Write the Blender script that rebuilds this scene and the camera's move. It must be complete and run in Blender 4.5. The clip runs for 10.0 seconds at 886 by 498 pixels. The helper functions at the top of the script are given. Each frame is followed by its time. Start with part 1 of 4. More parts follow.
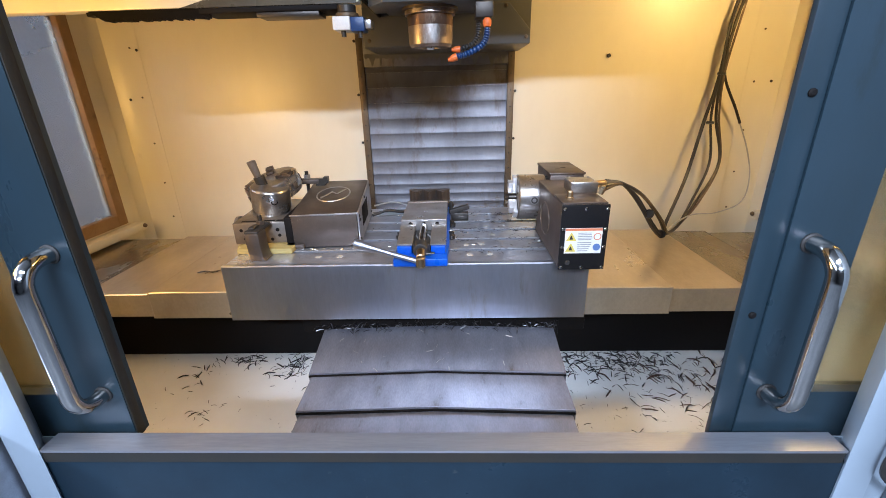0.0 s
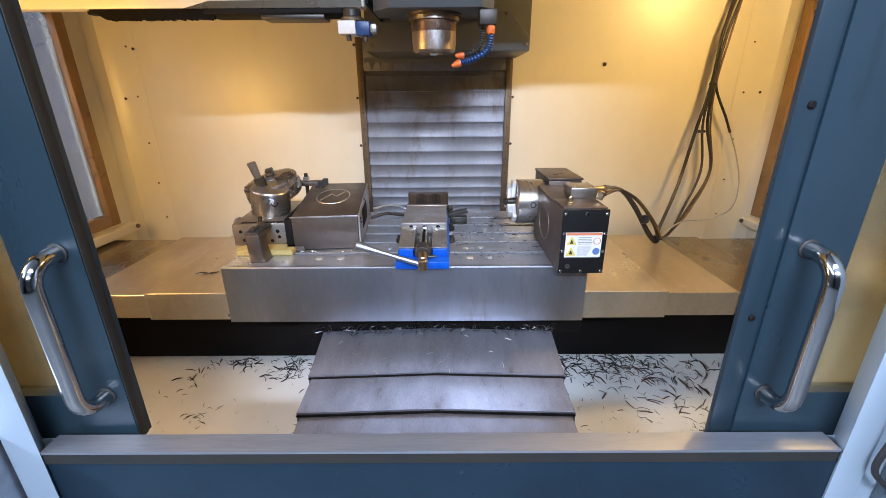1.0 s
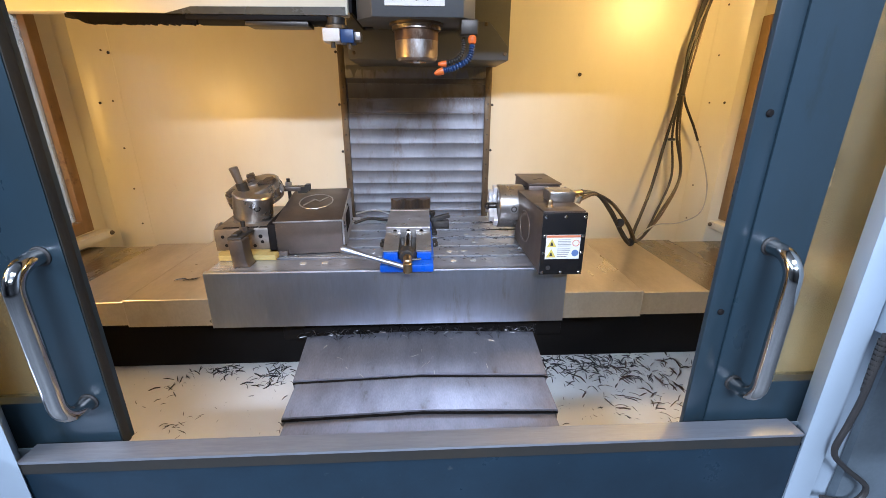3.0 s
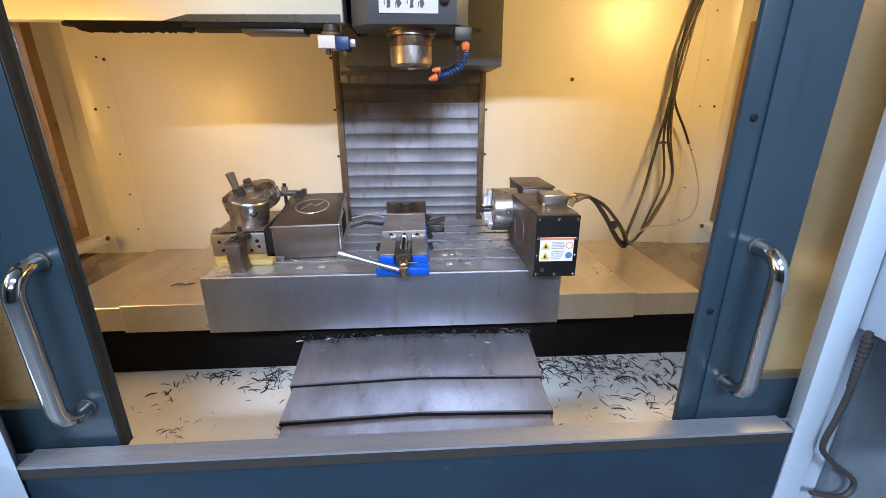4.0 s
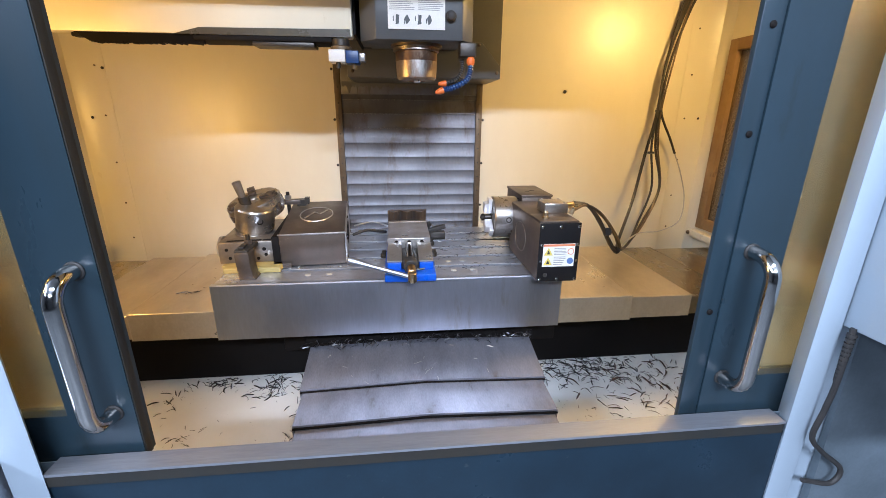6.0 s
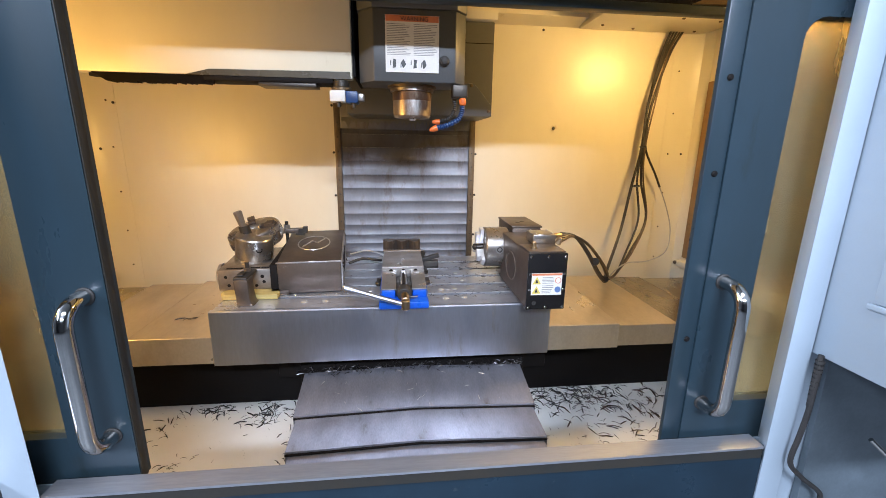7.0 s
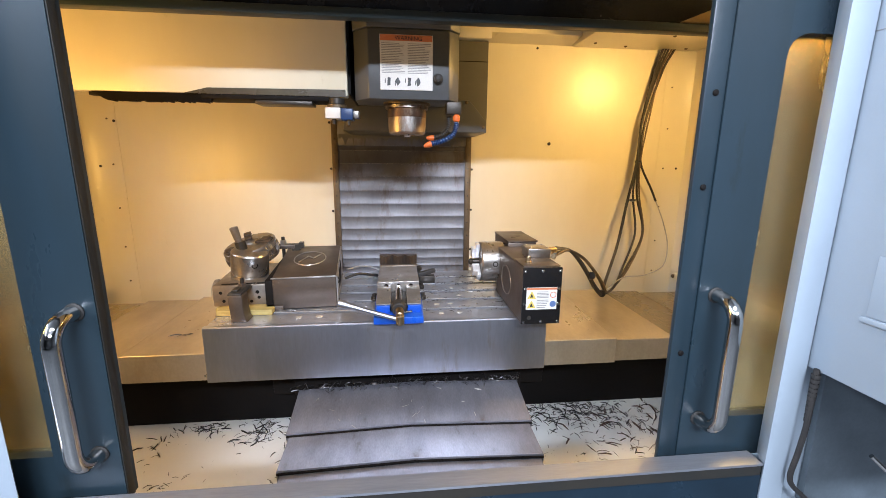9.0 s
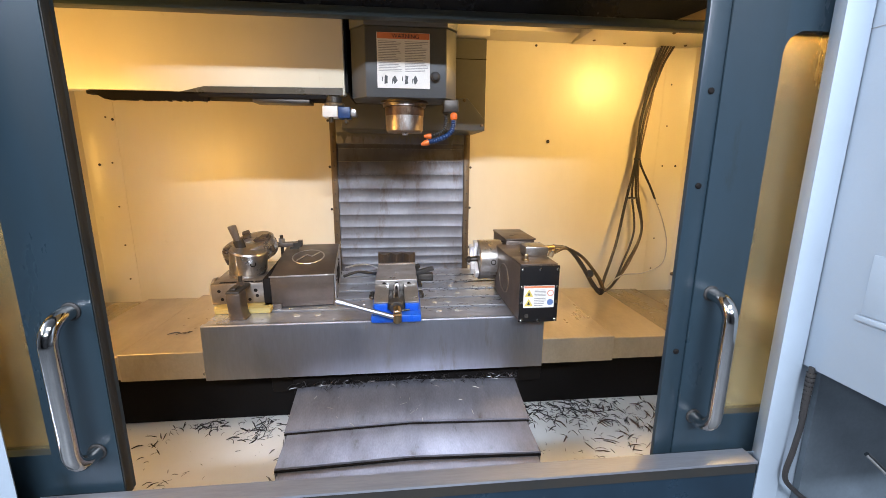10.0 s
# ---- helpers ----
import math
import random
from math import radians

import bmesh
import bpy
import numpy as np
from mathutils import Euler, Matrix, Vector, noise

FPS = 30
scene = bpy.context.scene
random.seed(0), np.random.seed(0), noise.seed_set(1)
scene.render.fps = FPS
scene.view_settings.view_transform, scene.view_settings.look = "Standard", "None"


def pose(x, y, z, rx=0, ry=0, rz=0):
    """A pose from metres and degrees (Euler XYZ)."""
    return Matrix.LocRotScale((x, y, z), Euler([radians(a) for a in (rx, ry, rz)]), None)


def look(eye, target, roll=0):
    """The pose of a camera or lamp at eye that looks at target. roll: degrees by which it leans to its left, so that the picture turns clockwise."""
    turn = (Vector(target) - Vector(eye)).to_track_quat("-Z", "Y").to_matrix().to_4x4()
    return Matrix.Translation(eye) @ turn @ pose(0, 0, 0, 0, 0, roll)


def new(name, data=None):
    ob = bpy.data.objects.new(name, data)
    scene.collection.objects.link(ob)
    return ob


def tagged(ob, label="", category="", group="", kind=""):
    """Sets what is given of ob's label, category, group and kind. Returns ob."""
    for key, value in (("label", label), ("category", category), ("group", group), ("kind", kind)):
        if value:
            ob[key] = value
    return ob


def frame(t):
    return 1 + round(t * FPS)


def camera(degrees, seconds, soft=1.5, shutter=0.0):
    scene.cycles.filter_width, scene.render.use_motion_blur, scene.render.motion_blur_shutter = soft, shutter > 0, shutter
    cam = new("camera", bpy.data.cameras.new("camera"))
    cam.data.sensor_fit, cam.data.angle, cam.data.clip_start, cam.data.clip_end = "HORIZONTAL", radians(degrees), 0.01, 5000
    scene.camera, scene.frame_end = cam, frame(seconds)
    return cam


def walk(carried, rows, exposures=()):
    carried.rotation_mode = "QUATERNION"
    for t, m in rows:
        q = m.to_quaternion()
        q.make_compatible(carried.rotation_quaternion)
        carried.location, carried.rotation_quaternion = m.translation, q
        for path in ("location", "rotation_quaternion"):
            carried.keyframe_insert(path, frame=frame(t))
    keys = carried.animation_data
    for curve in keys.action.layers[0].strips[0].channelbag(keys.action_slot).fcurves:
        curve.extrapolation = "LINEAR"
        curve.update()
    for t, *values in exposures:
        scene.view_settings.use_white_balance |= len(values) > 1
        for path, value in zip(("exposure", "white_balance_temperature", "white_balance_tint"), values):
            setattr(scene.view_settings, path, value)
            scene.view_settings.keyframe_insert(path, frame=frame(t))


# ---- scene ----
cam = camera(93.5, 10.0, soft=0.7)
PATH = [
    (0, (0.0648, -1.1220, 1.6510), (-0.0096, 1.1220, 0.8026), -1.5),
    (0.5, (0.0348, -1.1280, 1.6510), (-0.0096, 1.1208, 0.8146), -0.9),
    (1, (0.0192, -1.1364, 1.6534), (0.0108, 1.1160, 0.8254), -0.4),
    (1.5, (0.0036, -1.1448, 1.6498), (0.0336, 1.1136, 0.8350), -0.1),
    (2, (0.0036, -1.1508, 1.6498), (0.0624, 1.1088, 0.8446), 0.1),
    (2.5, (0.0000, -1.1568, 1.6486), (0.0912, 1.1052, 0.8530), 0.2),
    (4, (0.0012, -1.1844, 1.6534), (0.1380, 1.0860, 0.8842), -0.1),
    (4.5, (-0.0480, -1.1736, 1.6570), (0.1056, 1.1004, 0.9034), -0.2),
    (5, (-0.0876, -1.1484, 1.6522), (0.0948, 1.1244, 0.9034), -0.3),
    (6.3, (-0.0876, -1.2540, 1.6774), (0.1644, 1.0236, 0.9634), 0.7),
    (6.5, (-0.0876, -1.2684, 1.6822), (0.1740, 1.0284, 1.0402), 0.8),
    (7, (-0.0804, -1.2852, 1.6894), (0.1788, 1.0296, 1.1134), 0.8),
    (7.5, (-0.0840, -1.2972, 1.6918), (0.1764, 1.0284, 1.1614), 0.7),
    (8, (-0.0768, -1.2996, 1.6942), (0.1824, 1.0320, 1.1878), 0.5),
    (8.5, (-0.0660, -1.2960, 1.6930), (0.1896, 1.0380, 1.1962), 0.4),
    (9, (-0.0552, -1.2900, 1.6882), (0.1980, 1.0452, 1.1974), 0.5),
    (9.5, (-0.0432, -1.2876, 1.6882), (0.2040, 1.0476, 1.1890), 0.6),
    (10, (-0.0408, -1.2924, 1.6918), (0.2052, 1.0404, 1.1866), 0.4),
]
walk(cam, [(t, look(eye, target, roll)) for t, eye, target, roll in PATH],
     [(0, 0.06, 6000, 10), (5, 0.06, 6000, 10), (6.5, 0.10, 6250, 10), (8, 0.13, 6600, 10), (10, 0.13, 6800, 10)])


# ---- world, light ----
world = bpy.data.worlds.new("world")
scene.world = world
world.use_nodes = True
world.node_tree.nodes["Background"].inputs[0].default_value = (0.75, 0.85, 1.0, 1)
world.node_tree.nodes["Background"].inputs[1].default_value = 0.02
scene.view_settings.exposure = 0.0


def area_lamp(name, eye, target, sx, sy, watts, colour):
    data = bpy.data.lights.new(name, "AREA")
    data.shape, data.size, data.size_y = "RECTANGLE", sx, sy
    data.energy, data.color = watts, colour
    ob = new(name, data)
    ob.matrix_world = look(eye, target)
    return ob


WARM = (1.0, 0.62, 0.20)
AMBER = (1.0, 0.565, 0.15)
COOL = (0.72, 0.815, 1.0)
# two work lamps inside the enclosure, high beside the door opening
area_lamp("work_light", (1.50, 0.27, 2.26), (-0.1, 0.95, 1.40), 0.36, 0.16, 26, WARM)
area_lamp("work_light", (-1.60, -0.27, 1.64), (0.2, 1.2, 1.60), 0.50, 0.30, 19.5, AMBER)
# shop lights: a row far down the hall and one closer
area_lamp("hall_light", (0.2, -6.2, 4.82), (0.2, 0, 1.3), 4.2, 0.16, 310, COOL)
area_lamp("hall_light_near", (0.3, -5.4, 4.49), (0, -0.3, 0.9), 2.6, 0.16, 270, COOL)
area_lamp("hall_light_overhead", (0.2, -2.7, 4.3), (0, -0.3, 0.9), 3.0, 0.5, 95, (0.80, 0.87, 1.0))
# added fill from the left, aimed to brighten the operator cabinet
area_lamp("cabinet_fill_light", (-5.0, -2.2, 4.3), (0.9, -0.6, 1.4), 5.0, 0.6, 640, COOL)

# ---- materials ----


def material(name, c1, c2, rough=(0.35, 0.5), metal=0.0, big=2.5, fine=90.0, stretch=(1, 1, 1), bump=0.15,
             spots=None, spot_scale=14.0, spot_level=0.68, coat=0.0, transmission=0.0, aniso=0.0, vary=1.0, grain_amp=0.16, gloss=0.5):
    m = bpy.data.materials.new(name)
    m.use_nodes = True
    nt = m.node_tree
    n, l = nt.nodes, nt.links
    bsdf = n["Principled BSDF"]
    tc = n.new("ShaderNodeTexCoord")
    mp = n.new("ShaderNodeMapping")
    mp.inputs["Scale"].default_value = stretch
    l.new(tc.outputs["Object"], mp.inputs["Vector"])
    info = n.new("ShaderNodeObjectInfo")
    add = n.new("ShaderNodeVectorMath")
    add.operation = "MULTIPLY_ADD"
    l.new(info.outputs["Random"], add.inputs[0])
    add.inputs[1].default_value = (7.0 * vary, 5.0 * vary, 3.0 * vary)
    l.new(mp.outputs["Vector"], add.inputs[2])

    def noise_node(scale, detail, rough_):
        t = n.new("ShaderNodeTexNoise")
        t.inputs["Scale"].default_value, t.inputs["Detail"].default_value = scale, detail
        t.inputs["Roughness"].default_value = rough_
        l.new(add.outputs["Vector"], t.inputs["Vector"])
        return t

    a, b = noise_node(big, 6, 0.62), noise_node(fine, 4, 0.6)
    ramp = n.new("ShaderNodeMapRange")
    ramp.inputs["From Min"].default_value, ramp.inputs["From Max"].default_value = 0.32, 0.68
    l.new(a.outputs["Fac"], ramp.inputs["Value"])
    mix = n.new("ShaderNodeMix")
    mix.data_type = "RGBA"
    mix.inputs["A"].default_value, mix.inputs["B"].default_value = (*c1, 1), (*c2, 1)
    l.new(ramp.outputs["Result"], mix.inputs["Factor"])
    colour = mix.outputs["Result"]
    grain = n.new("ShaderNodeMix")
    grain.data_type, grain.blend_type = "RGBA", "MULTIPLY"
    gr = n.new("ShaderNodeMapRange")
    gr.inputs["To Min"].default_value, gr.inputs["To Max"].default_value = 1 - grain_amp, 1 + grain_amp * 0.9
    l.new(b.outputs["Fac"], gr.inputs["Value"])
    grain.inputs["Factor"].default_value = 1.0
    l.new(colour, grain.inputs["A"])
    l.new(gr.outputs["Result"], grain.inputs["B"])
    colour = grain.outputs["Result"]
    if spots:
        s = noise_node(spot_scale, 8, 0.7)
        sr = n.new("ShaderNodeMapRange")
        sr.inputs["From Min"].default_value, sr.inputs["From Max"].default_value = spot_level - 0.07, spot_level + 0.05
        l.new(s.outputs["Fac"], sr.inputs["Value"])
        sm = n.new("ShaderNodeMix")
        sm.data_type = "RGBA"
        sm.inputs["B"].default_value = (*spots, 1)
        l.new(sr.outputs["Result"], sm.inputs["Factor"])
        l.new(colour, sm.inputs["A"])
        colour = sm.outputs["Result"]
    l.new(colour, bsdf.inputs["Base Color"])
    rr = n.new("ShaderNodeMapRange")
    rr.inputs["From Min"].default_value, rr.inputs["From Max"].default_value = 0.3, 0.7
    rr.inputs["To Min"].default_value, rr.inputs["To Max"].default_value = rough
    l.new(a.outputs["Fac"], rr.inputs["Value"])
    l.new(rr.outputs["Result"], bsdf.inputs["Roughness"])
    bsdf.inputs["Metallic"].default_value = metal
    bsdf.inputs["Coat Weight"].default_value = coat
    bsdf.inputs["Specular IOR Level"].default_value = gloss
    bsdf.inputs["Transmission Weight"].default_value = transmission
    bsdf.inputs["Anisotropic"].default_value = aniso
    if bump:
        bp = n.new("ShaderNodeBump")
        bp.inputs["Strength"].default_value, bp.inputs["Distance"].default_value = bump, 0.002
        l.new(b.outputs["Fac"], bp.inputs["Height"])
        l.new(bp.outputs["Normal"], bsdf.inputs["Normal"])
    return m


M = {}
M["wall"] = material("cream_enamel", (0.76, 0.70, 0.55), (0.69, 0.62, 0.465), (0.27, 0.36), big=1.3, fine=260, bump=0.0, grain_amp=0.03,
                     spots=(0.55, 0.47, 0.32), spot_scale=7, spot_level=0.73, stretch=(1.5, 1.5, 0.6))
M["floor"] = material("white_pan_enamel", (0.78, 0.79, 0.78), (0.70, 0.69, 0.65), (0.35, 0.5), big=2.2, fine=200, bump=0.0, grain_amp=0.04,
                      spots=(0.32, 0.27, 0.2), spot_scale=26, spot_level=0.76)
M["white"] = material("white_paint", (0.33, 0.395, 0.46), (0.295, 0.352, 0.41), (0.4, 0.5), big=2, fine=300, bump=0.0, grain_amp=0.03)
M["blue"] = material("slate_blue_paint", (0.019, 0.036, 0.050), (0.013, 0.025, 0.033), (0.24, 0.40), big=3.0, fine=300, bump=0.02, grain_amp=0.06, stretch=(1.6, 1, 0.5),
                     spots=(0.012, 0.020, 0.023), spot_scale=5, spot_level=0.66)
M["blue_dark"] = material("slate_blue_edge_paint", (0.020, 0.034, 0.042), (0.024, 0.031, 0.034), (0.35, 0.5), big=3, fine=200, bump=0.05, gloss=0.2)
# shade on the door edge and dark reflection on the sill lip, as colour
M["edge_shade"] = material("shade_dark_edge", (0.022, 0.024, 0.024), (0.035, 0.03, 0.024), (0.4, 0.55), big=5, fine=120, bump=0.05, gloss=0.2)
M["panel_blue"] = material("scuffed_slate_blue_paint", (0.011, 0.025, 0.040), (0.007, 0.016, 0.026), (0.26, 0.44), gloss=0.35, big=5, fine=160, bump=0.03, grain_amp=0.2,
                           spots=(0.05, 0.06, 0.065), spot_scale=24, spot_level=0.72)
M["steel"] = material("brushed_stainless", (0.62, 0.66, 0.76), (0.45, 0.465, 0.52), (0.33, 0.46), metal=1.0, big=2.0, fine=60,
                      stretch=(2.2, 2.2, 0.4), bump=0.03, spots=(0.34, 0.30, 0.27), spot_scale=4, spot_level=0.68, grain_amp=0.12)
M["sill"] = material("sill_stainless", (0.45, 0.47, 0.52), (0.29, 0.30, 0.33), (0.36, 0.50), metal=0.8, big=2.4, fine=70,
                     stretch=(0.4, 4, 4), bump=0.03, spots=(0.22, 0.19, 0.15), spot_scale=11, spot_level=0.76)
# stainless covers; the brass tint holds the reflection of the warm wall
M["cover"] = material("way_cover_steel", (0.57, 0.49, 0.37), (0.41, 0.34, 0.245), (0.26, 0.38), metal=0.7, big=3.0, fine=70,
                      stretch=(1.5, 0.6, 1.0), bump=0.03, spots=(0.44, 0.34, 0.24), spot_scale=6, spot_level=0.70, grain_amp=0.14)
M["cover_oily"] = material("oily_way_cover_steel", (0.40, 0.35, 0.27), (0.28, 0.23, 0.16), (0.20, 0.34), metal=0.9, big=3.0, fine=70,
                           stretch=(1.5, 0.6, 1.0), bump=0.04, spots=(0.62, 0.58, 0.5), spot_scale=40, spot_level=0.74, grain_amp=0.2)
M["ycover"] = material("grey_oily_steel", (0.29, 0.29, 0.325), (0.18, 0.176, 0.20), (0.28, 0.48), metal=0.6, big=3.5, fine=110,
                       stretch=(2.2, 0.7, 1), bump=0.08, spots=(0.10, 0.08, 0.065), spot_scale=7, spot_level=0.68, grain_amp=0.3)
M["slat"] = material("column_slat_steel", (0.135, 0.135, 0.150), (0.085, 0.083, 0.090), (0.36, 0.48), metal=0.45, big=3.4, fine=50,
                     stretch=(1.5, 1, 0.7), bump=0.03, spots=(0.066, 0.048, 0.040), spot_scale=4.5, spot_level=0.60, vary=0.0, grain_amp=0.14)
M["table"] = material("oily_cast_table", (0.62, 0.64, 0.70), (0.43, 0.43, 0.46), (0.24, 0.42), metal=0.8, big=6, fine=120, bump=0.05, stretch=(0.5, 1, 1),
                      spots=(0.14, 0.12, 0.10), spot_scale=26, spot_level=0.66)
M["rotary"] = material("brown_stained_steel", (0.125, 0.098, 0.082), (0.082, 0.064, 0.052), (0.36, 0.50), metal=0.6, big=5, fine=120, bump=0.05,
                       spots=(0.30, 0.27, 0.23), spot_scale=12, spot_level=0.72)
M["machined"] = material("machined_steel", (0.50, 0.49, 0.49), (0.36, 0.34, 0.32), (0.26, 0.40), metal=0.8, big=12, fine=160, bump=0.04,
                         spots=(0.20, 0.15, 0.10), spot_scale=25, spot_level=0.70)
M["alloy"] = material("bright_aluminium", (0.82, 0.82, 0.83), (0.74, 0.74, 0.74), (0.30, 0.42), metal=0.6, big=12, fine=160, bump=0.03)
M["chuck_bright"] = material("satin_chuck_steel", (0.44, 0.42, 0.40), (0.27, 0.24, 0.21), (0.24, 0.36), metal=0.9, big=14, fine=160, bump=0.05,
                             spots=(0.17, 0.12, 0.08), spot_scale=20, spot_level=0.66)
M["body_steel"] = material("stained_body_steel", (0.28, 0.245, 0.21), (0.17, 0.14, 0.115), (0.34, 0.5), metal=0.7, big=9, fine=140, bump=0.06,
                           spots=(0.10, 0.07, 0.05), spot_scale=16, spot_level=0.66)
M["dark_steel"] = material("black_oxide_steel", (0.05, 0.045, 0.04), (0.08, 0.07, 0.06), (0.35, 0.5), metal=0.7, big=8, fine=120, bump=0.06)
M["black"] = material("gloss_black_plate", (0.010, 0.010, 0.011), (0.014, 0.013, 0.013), (0.16, 0.26), big=6, fine=200, bump=0.01, gloss=0.2)
M["rubber"] = material("black_rubber", (0.018, 0.017, 0.017), (0.03, 0.027, 0.025), (0.5, 0.65), big=10, fine=200, bump=0.08)
# near-black, low gloss; on the bed it paints in the dark below the table
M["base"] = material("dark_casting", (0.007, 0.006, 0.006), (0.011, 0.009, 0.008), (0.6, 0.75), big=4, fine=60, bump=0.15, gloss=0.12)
M["rust"] = material("rust_brown_frame", (0.33, 0.20, 0.085), (0.24, 0.135, 0.055), (0.45, 0.6), big=5, fine=80, bump=0.1,
                     spots=(0.12, 0.06, 0.03), spot_scale=9, spot_level=0.64)
M["rail"] = material("brown_side_rail", (0.18, 0.13, 0.08), (0.10, 0.075, 0.05), (0.4, 0.55), metal=0.6, big=9, fine=90, bump=0.1)
M["olive"] = material("olive_grey_head_cover", (0.11, 0.105, 0.085), (0.085, 0.08, 0.066), (0.32, 0.45), big=3, fine=200, bump=0.04)
# near-black puts the header's dark reflection into its colour
M["header"] = material("dark_reflection_header", (0.010, 0.011, 0.013), (0.016, 0.016, 0.018), (0.18, 0.3), big=3, fine=200, bump=0.02)
M["head"] = material("dark_grey_head_paint", (0.075, 0.080, 0.085), (0.06, 0.063, 0.066), (0.35, 0.5), big=3, fine=240, bump=0.05)
M["spindle"] = material("stained_spindle_steel", (0.42, 0.36, 0.31), (0.24, 0.17, 0.13), (0.34, 0.5), metal=0.95, big=14, fine=90, bump=0.05,
                        stretch=(1, 1, 0.35), spots=(0.62, 0.60, 0.57), spot_scale=9, spot_level=0.58)
M["rust_steel"] = material("rust_stained_steel", (0.20, 0.11, 0.06), (0.10, 0.06, 0.04), (0.35, 0.5), metal=0.6, big=16, fine=90, bump=0.08,
                          stretch=(1, 1, 0.4), spots=(0.34, 0.26, 0.19), spot_scale=12, spot_level=0.6)
M["chrome"] = material("polished_chrome", (0.60, 0.595, 0.58), (0.50, 0.49, 0.47), (0.05, 0.12), metal=1.0, big=6, fine=200, bump=0.01)
M["vise_blue"] = material("bright_blue_paint", (0.008, 0.095, 0.55), (0.006, 0.075, 0.45), (0.25, 0.4), big=12, fine=160, bump=0.04,
                          spots=(0.02, 0.05, 0.16), spot_scale=30, spot_level=0.68)
M["brass"] = material("tarnished_brass", (0.55, 0.43, 0.28), (0.38, 0.28, 0.17), (0.25, 0.4), metal=1.0, big=20, fine=160, bump=0.04)
M["wood"] = material("yellow_pine_block", (0.46, 0.35, 0.12), (0.34, 0.25, 0.08), (0.5, 0.65), big=9, fine=60, stretch=(0.6, 5, 5), bump=0.1)
M["hose_blue"] = material("blue_plastic_hose", (0.012, 0.05, 0.17), (0.01, 0.035, 0.12), (0.3, 0.45), big=30, fine=200, bump=0.02)
M["orange"] = material("orange_plastic", (0.75, 0.17, 0.03), (0.6, 0.12, 0.02), (0.35, 0.5), big=30, fine=200, bump=0.02)
M["paper"] = material("white_sticker", (0.72, 0.71, 0.68), (0.64, 0.62, 0.58), (0.4, 0.5), big=12, fine=200, bump=0.01)
M["dripsheet"] = material("dark_drip_sheet", (0.10, 0.09, 0.065), (0.06, 0.05, 0.035), (0.2, 0.35), big=6, fine=120, bump=0.03)
M["ink"] = material("grey_print", (0.20, 0.20, 0.20), (0.26, 0.26, 0.26), (0.5, 0.6), big=12, fine=200, bump=0)
M["ink_red"] = material("orange_red_print", (0.62, 0.20, 0.09), (0.55, 0.16, 0.07), (0.4, 0.5), big=12, fine=200, bump=0)
M["ink_black"] = material("black_print", (0.015, 0.015, 0.015), (0.03, 0.03, 0.03), (0.4, 0.5), big=12, fine=200, bump=0)
M["ink_yellow"] = material("yellow_print", (0.66, 0.53, 0.10), (0.58, 0.46, 0.10), (0.4, 0.5), big=12, fine=200, bump=0)
M["ink_blue"] = material("blue_print", (0.10, 0.18, 0.38), (0.09, 0.15, 0.32), (0.4, 0.5), big=12, fine=200, bump=0)
M["chip"] = material("blue_black_chips", (0.022, 0.024, 0.028), (0.06, 0.05, 0.045), (0.25, 0.45), metal=0.7, big=30, fine=200, bump=0)
M["rust_chip"] = material("brown_black_chips", (0.06, 0.045, 0.04), (0.14, 0.085, 0.065), (0.3, 0.5), metal=0.6, big=30, fine=200, bump=0)
M["bright_chip"] = material("bright_chips", (0.60, 0.59, 0.57), (0.35, 0.33, 0.3), (0.2, 0.4), metal=1.0, big=40, fine=200, bump=0)
M["coolant_mark"] = material("pale_residue", (0.46, 0.44, 0.40), (0.36, 0.34, 0.3), (0.4, 0.6), big=30, fine=160, bump=0.05)
M["grey_chip"] = material("dull_grey_swarf", (0.26, 0.26, 0.27), (0.12, 0.115, 0.11), (0.35, 0.5), metal=0.7, big=40, fine=200, bump=0)
# brown stands for warm light on the header lip; the dark spots are stains
M["stained"] = material("warm_light_brown_stained_sheet", (0.40, 0.27, 0.10), (0.26, 0.17, 0.07), (0.3, 0.45), big=6, fine=120, bump=0.04,
                        spots=(0.07, 0.04, 0.02), spot_scale=18, spot_level=0.64)
M["concrete"] = material("shop_floor", (0.15, 0.16, 0.175), (0.11, 0.12, 0.13), (0.4, 0.6), big=1.0, fine=30, bump=0.1)
M["shop_wall"] = material("shop_wall_paint", (0.22, 0.235, 0.25), (0.18, 0.19, 0.205), (0.6, 0.7), big=0.6, fine=20, bump=0.05)
M["glass"] = material("smoky_amber_polycarbonate", (0.74, 0.63, 0.38), (0.46, 0.38, 0.20), (0.14, 0.30), big=4, fine=60, bump=0.0,
                      transmission=0.9, stretch=(1.5, 1.5, 0.4))
# one glass in two tones: left brightness and right brown reflections painted in
M["bright_side_glass"] = material("bright_lit_side_glass", (0.74, 0.78, 0.82), (0.62, 0.66, 0.70), (0.2, 0.32), big=2, fine=60, bump=0.0, transmission=0.85)
M["side_glass"] = material("brown_reflection_side_glass", (0.34, 0.27, 0.18), (0.24, 0.18, 0.11), (0.18, 0.30), big=2, fine=60, bump=0.0, transmission=0.85)
# white panel; the shade below the cabinet is put into its grey-blue
M["lower_panel"] = material("shade_toned_white_panel", (0.12, 0.15, 0.175), (0.07, 0.09, 0.105), (0.35, 0.5), big=4, fine=120, bump=0.03)

# ---- building blocks ----
ORIGIN = {}


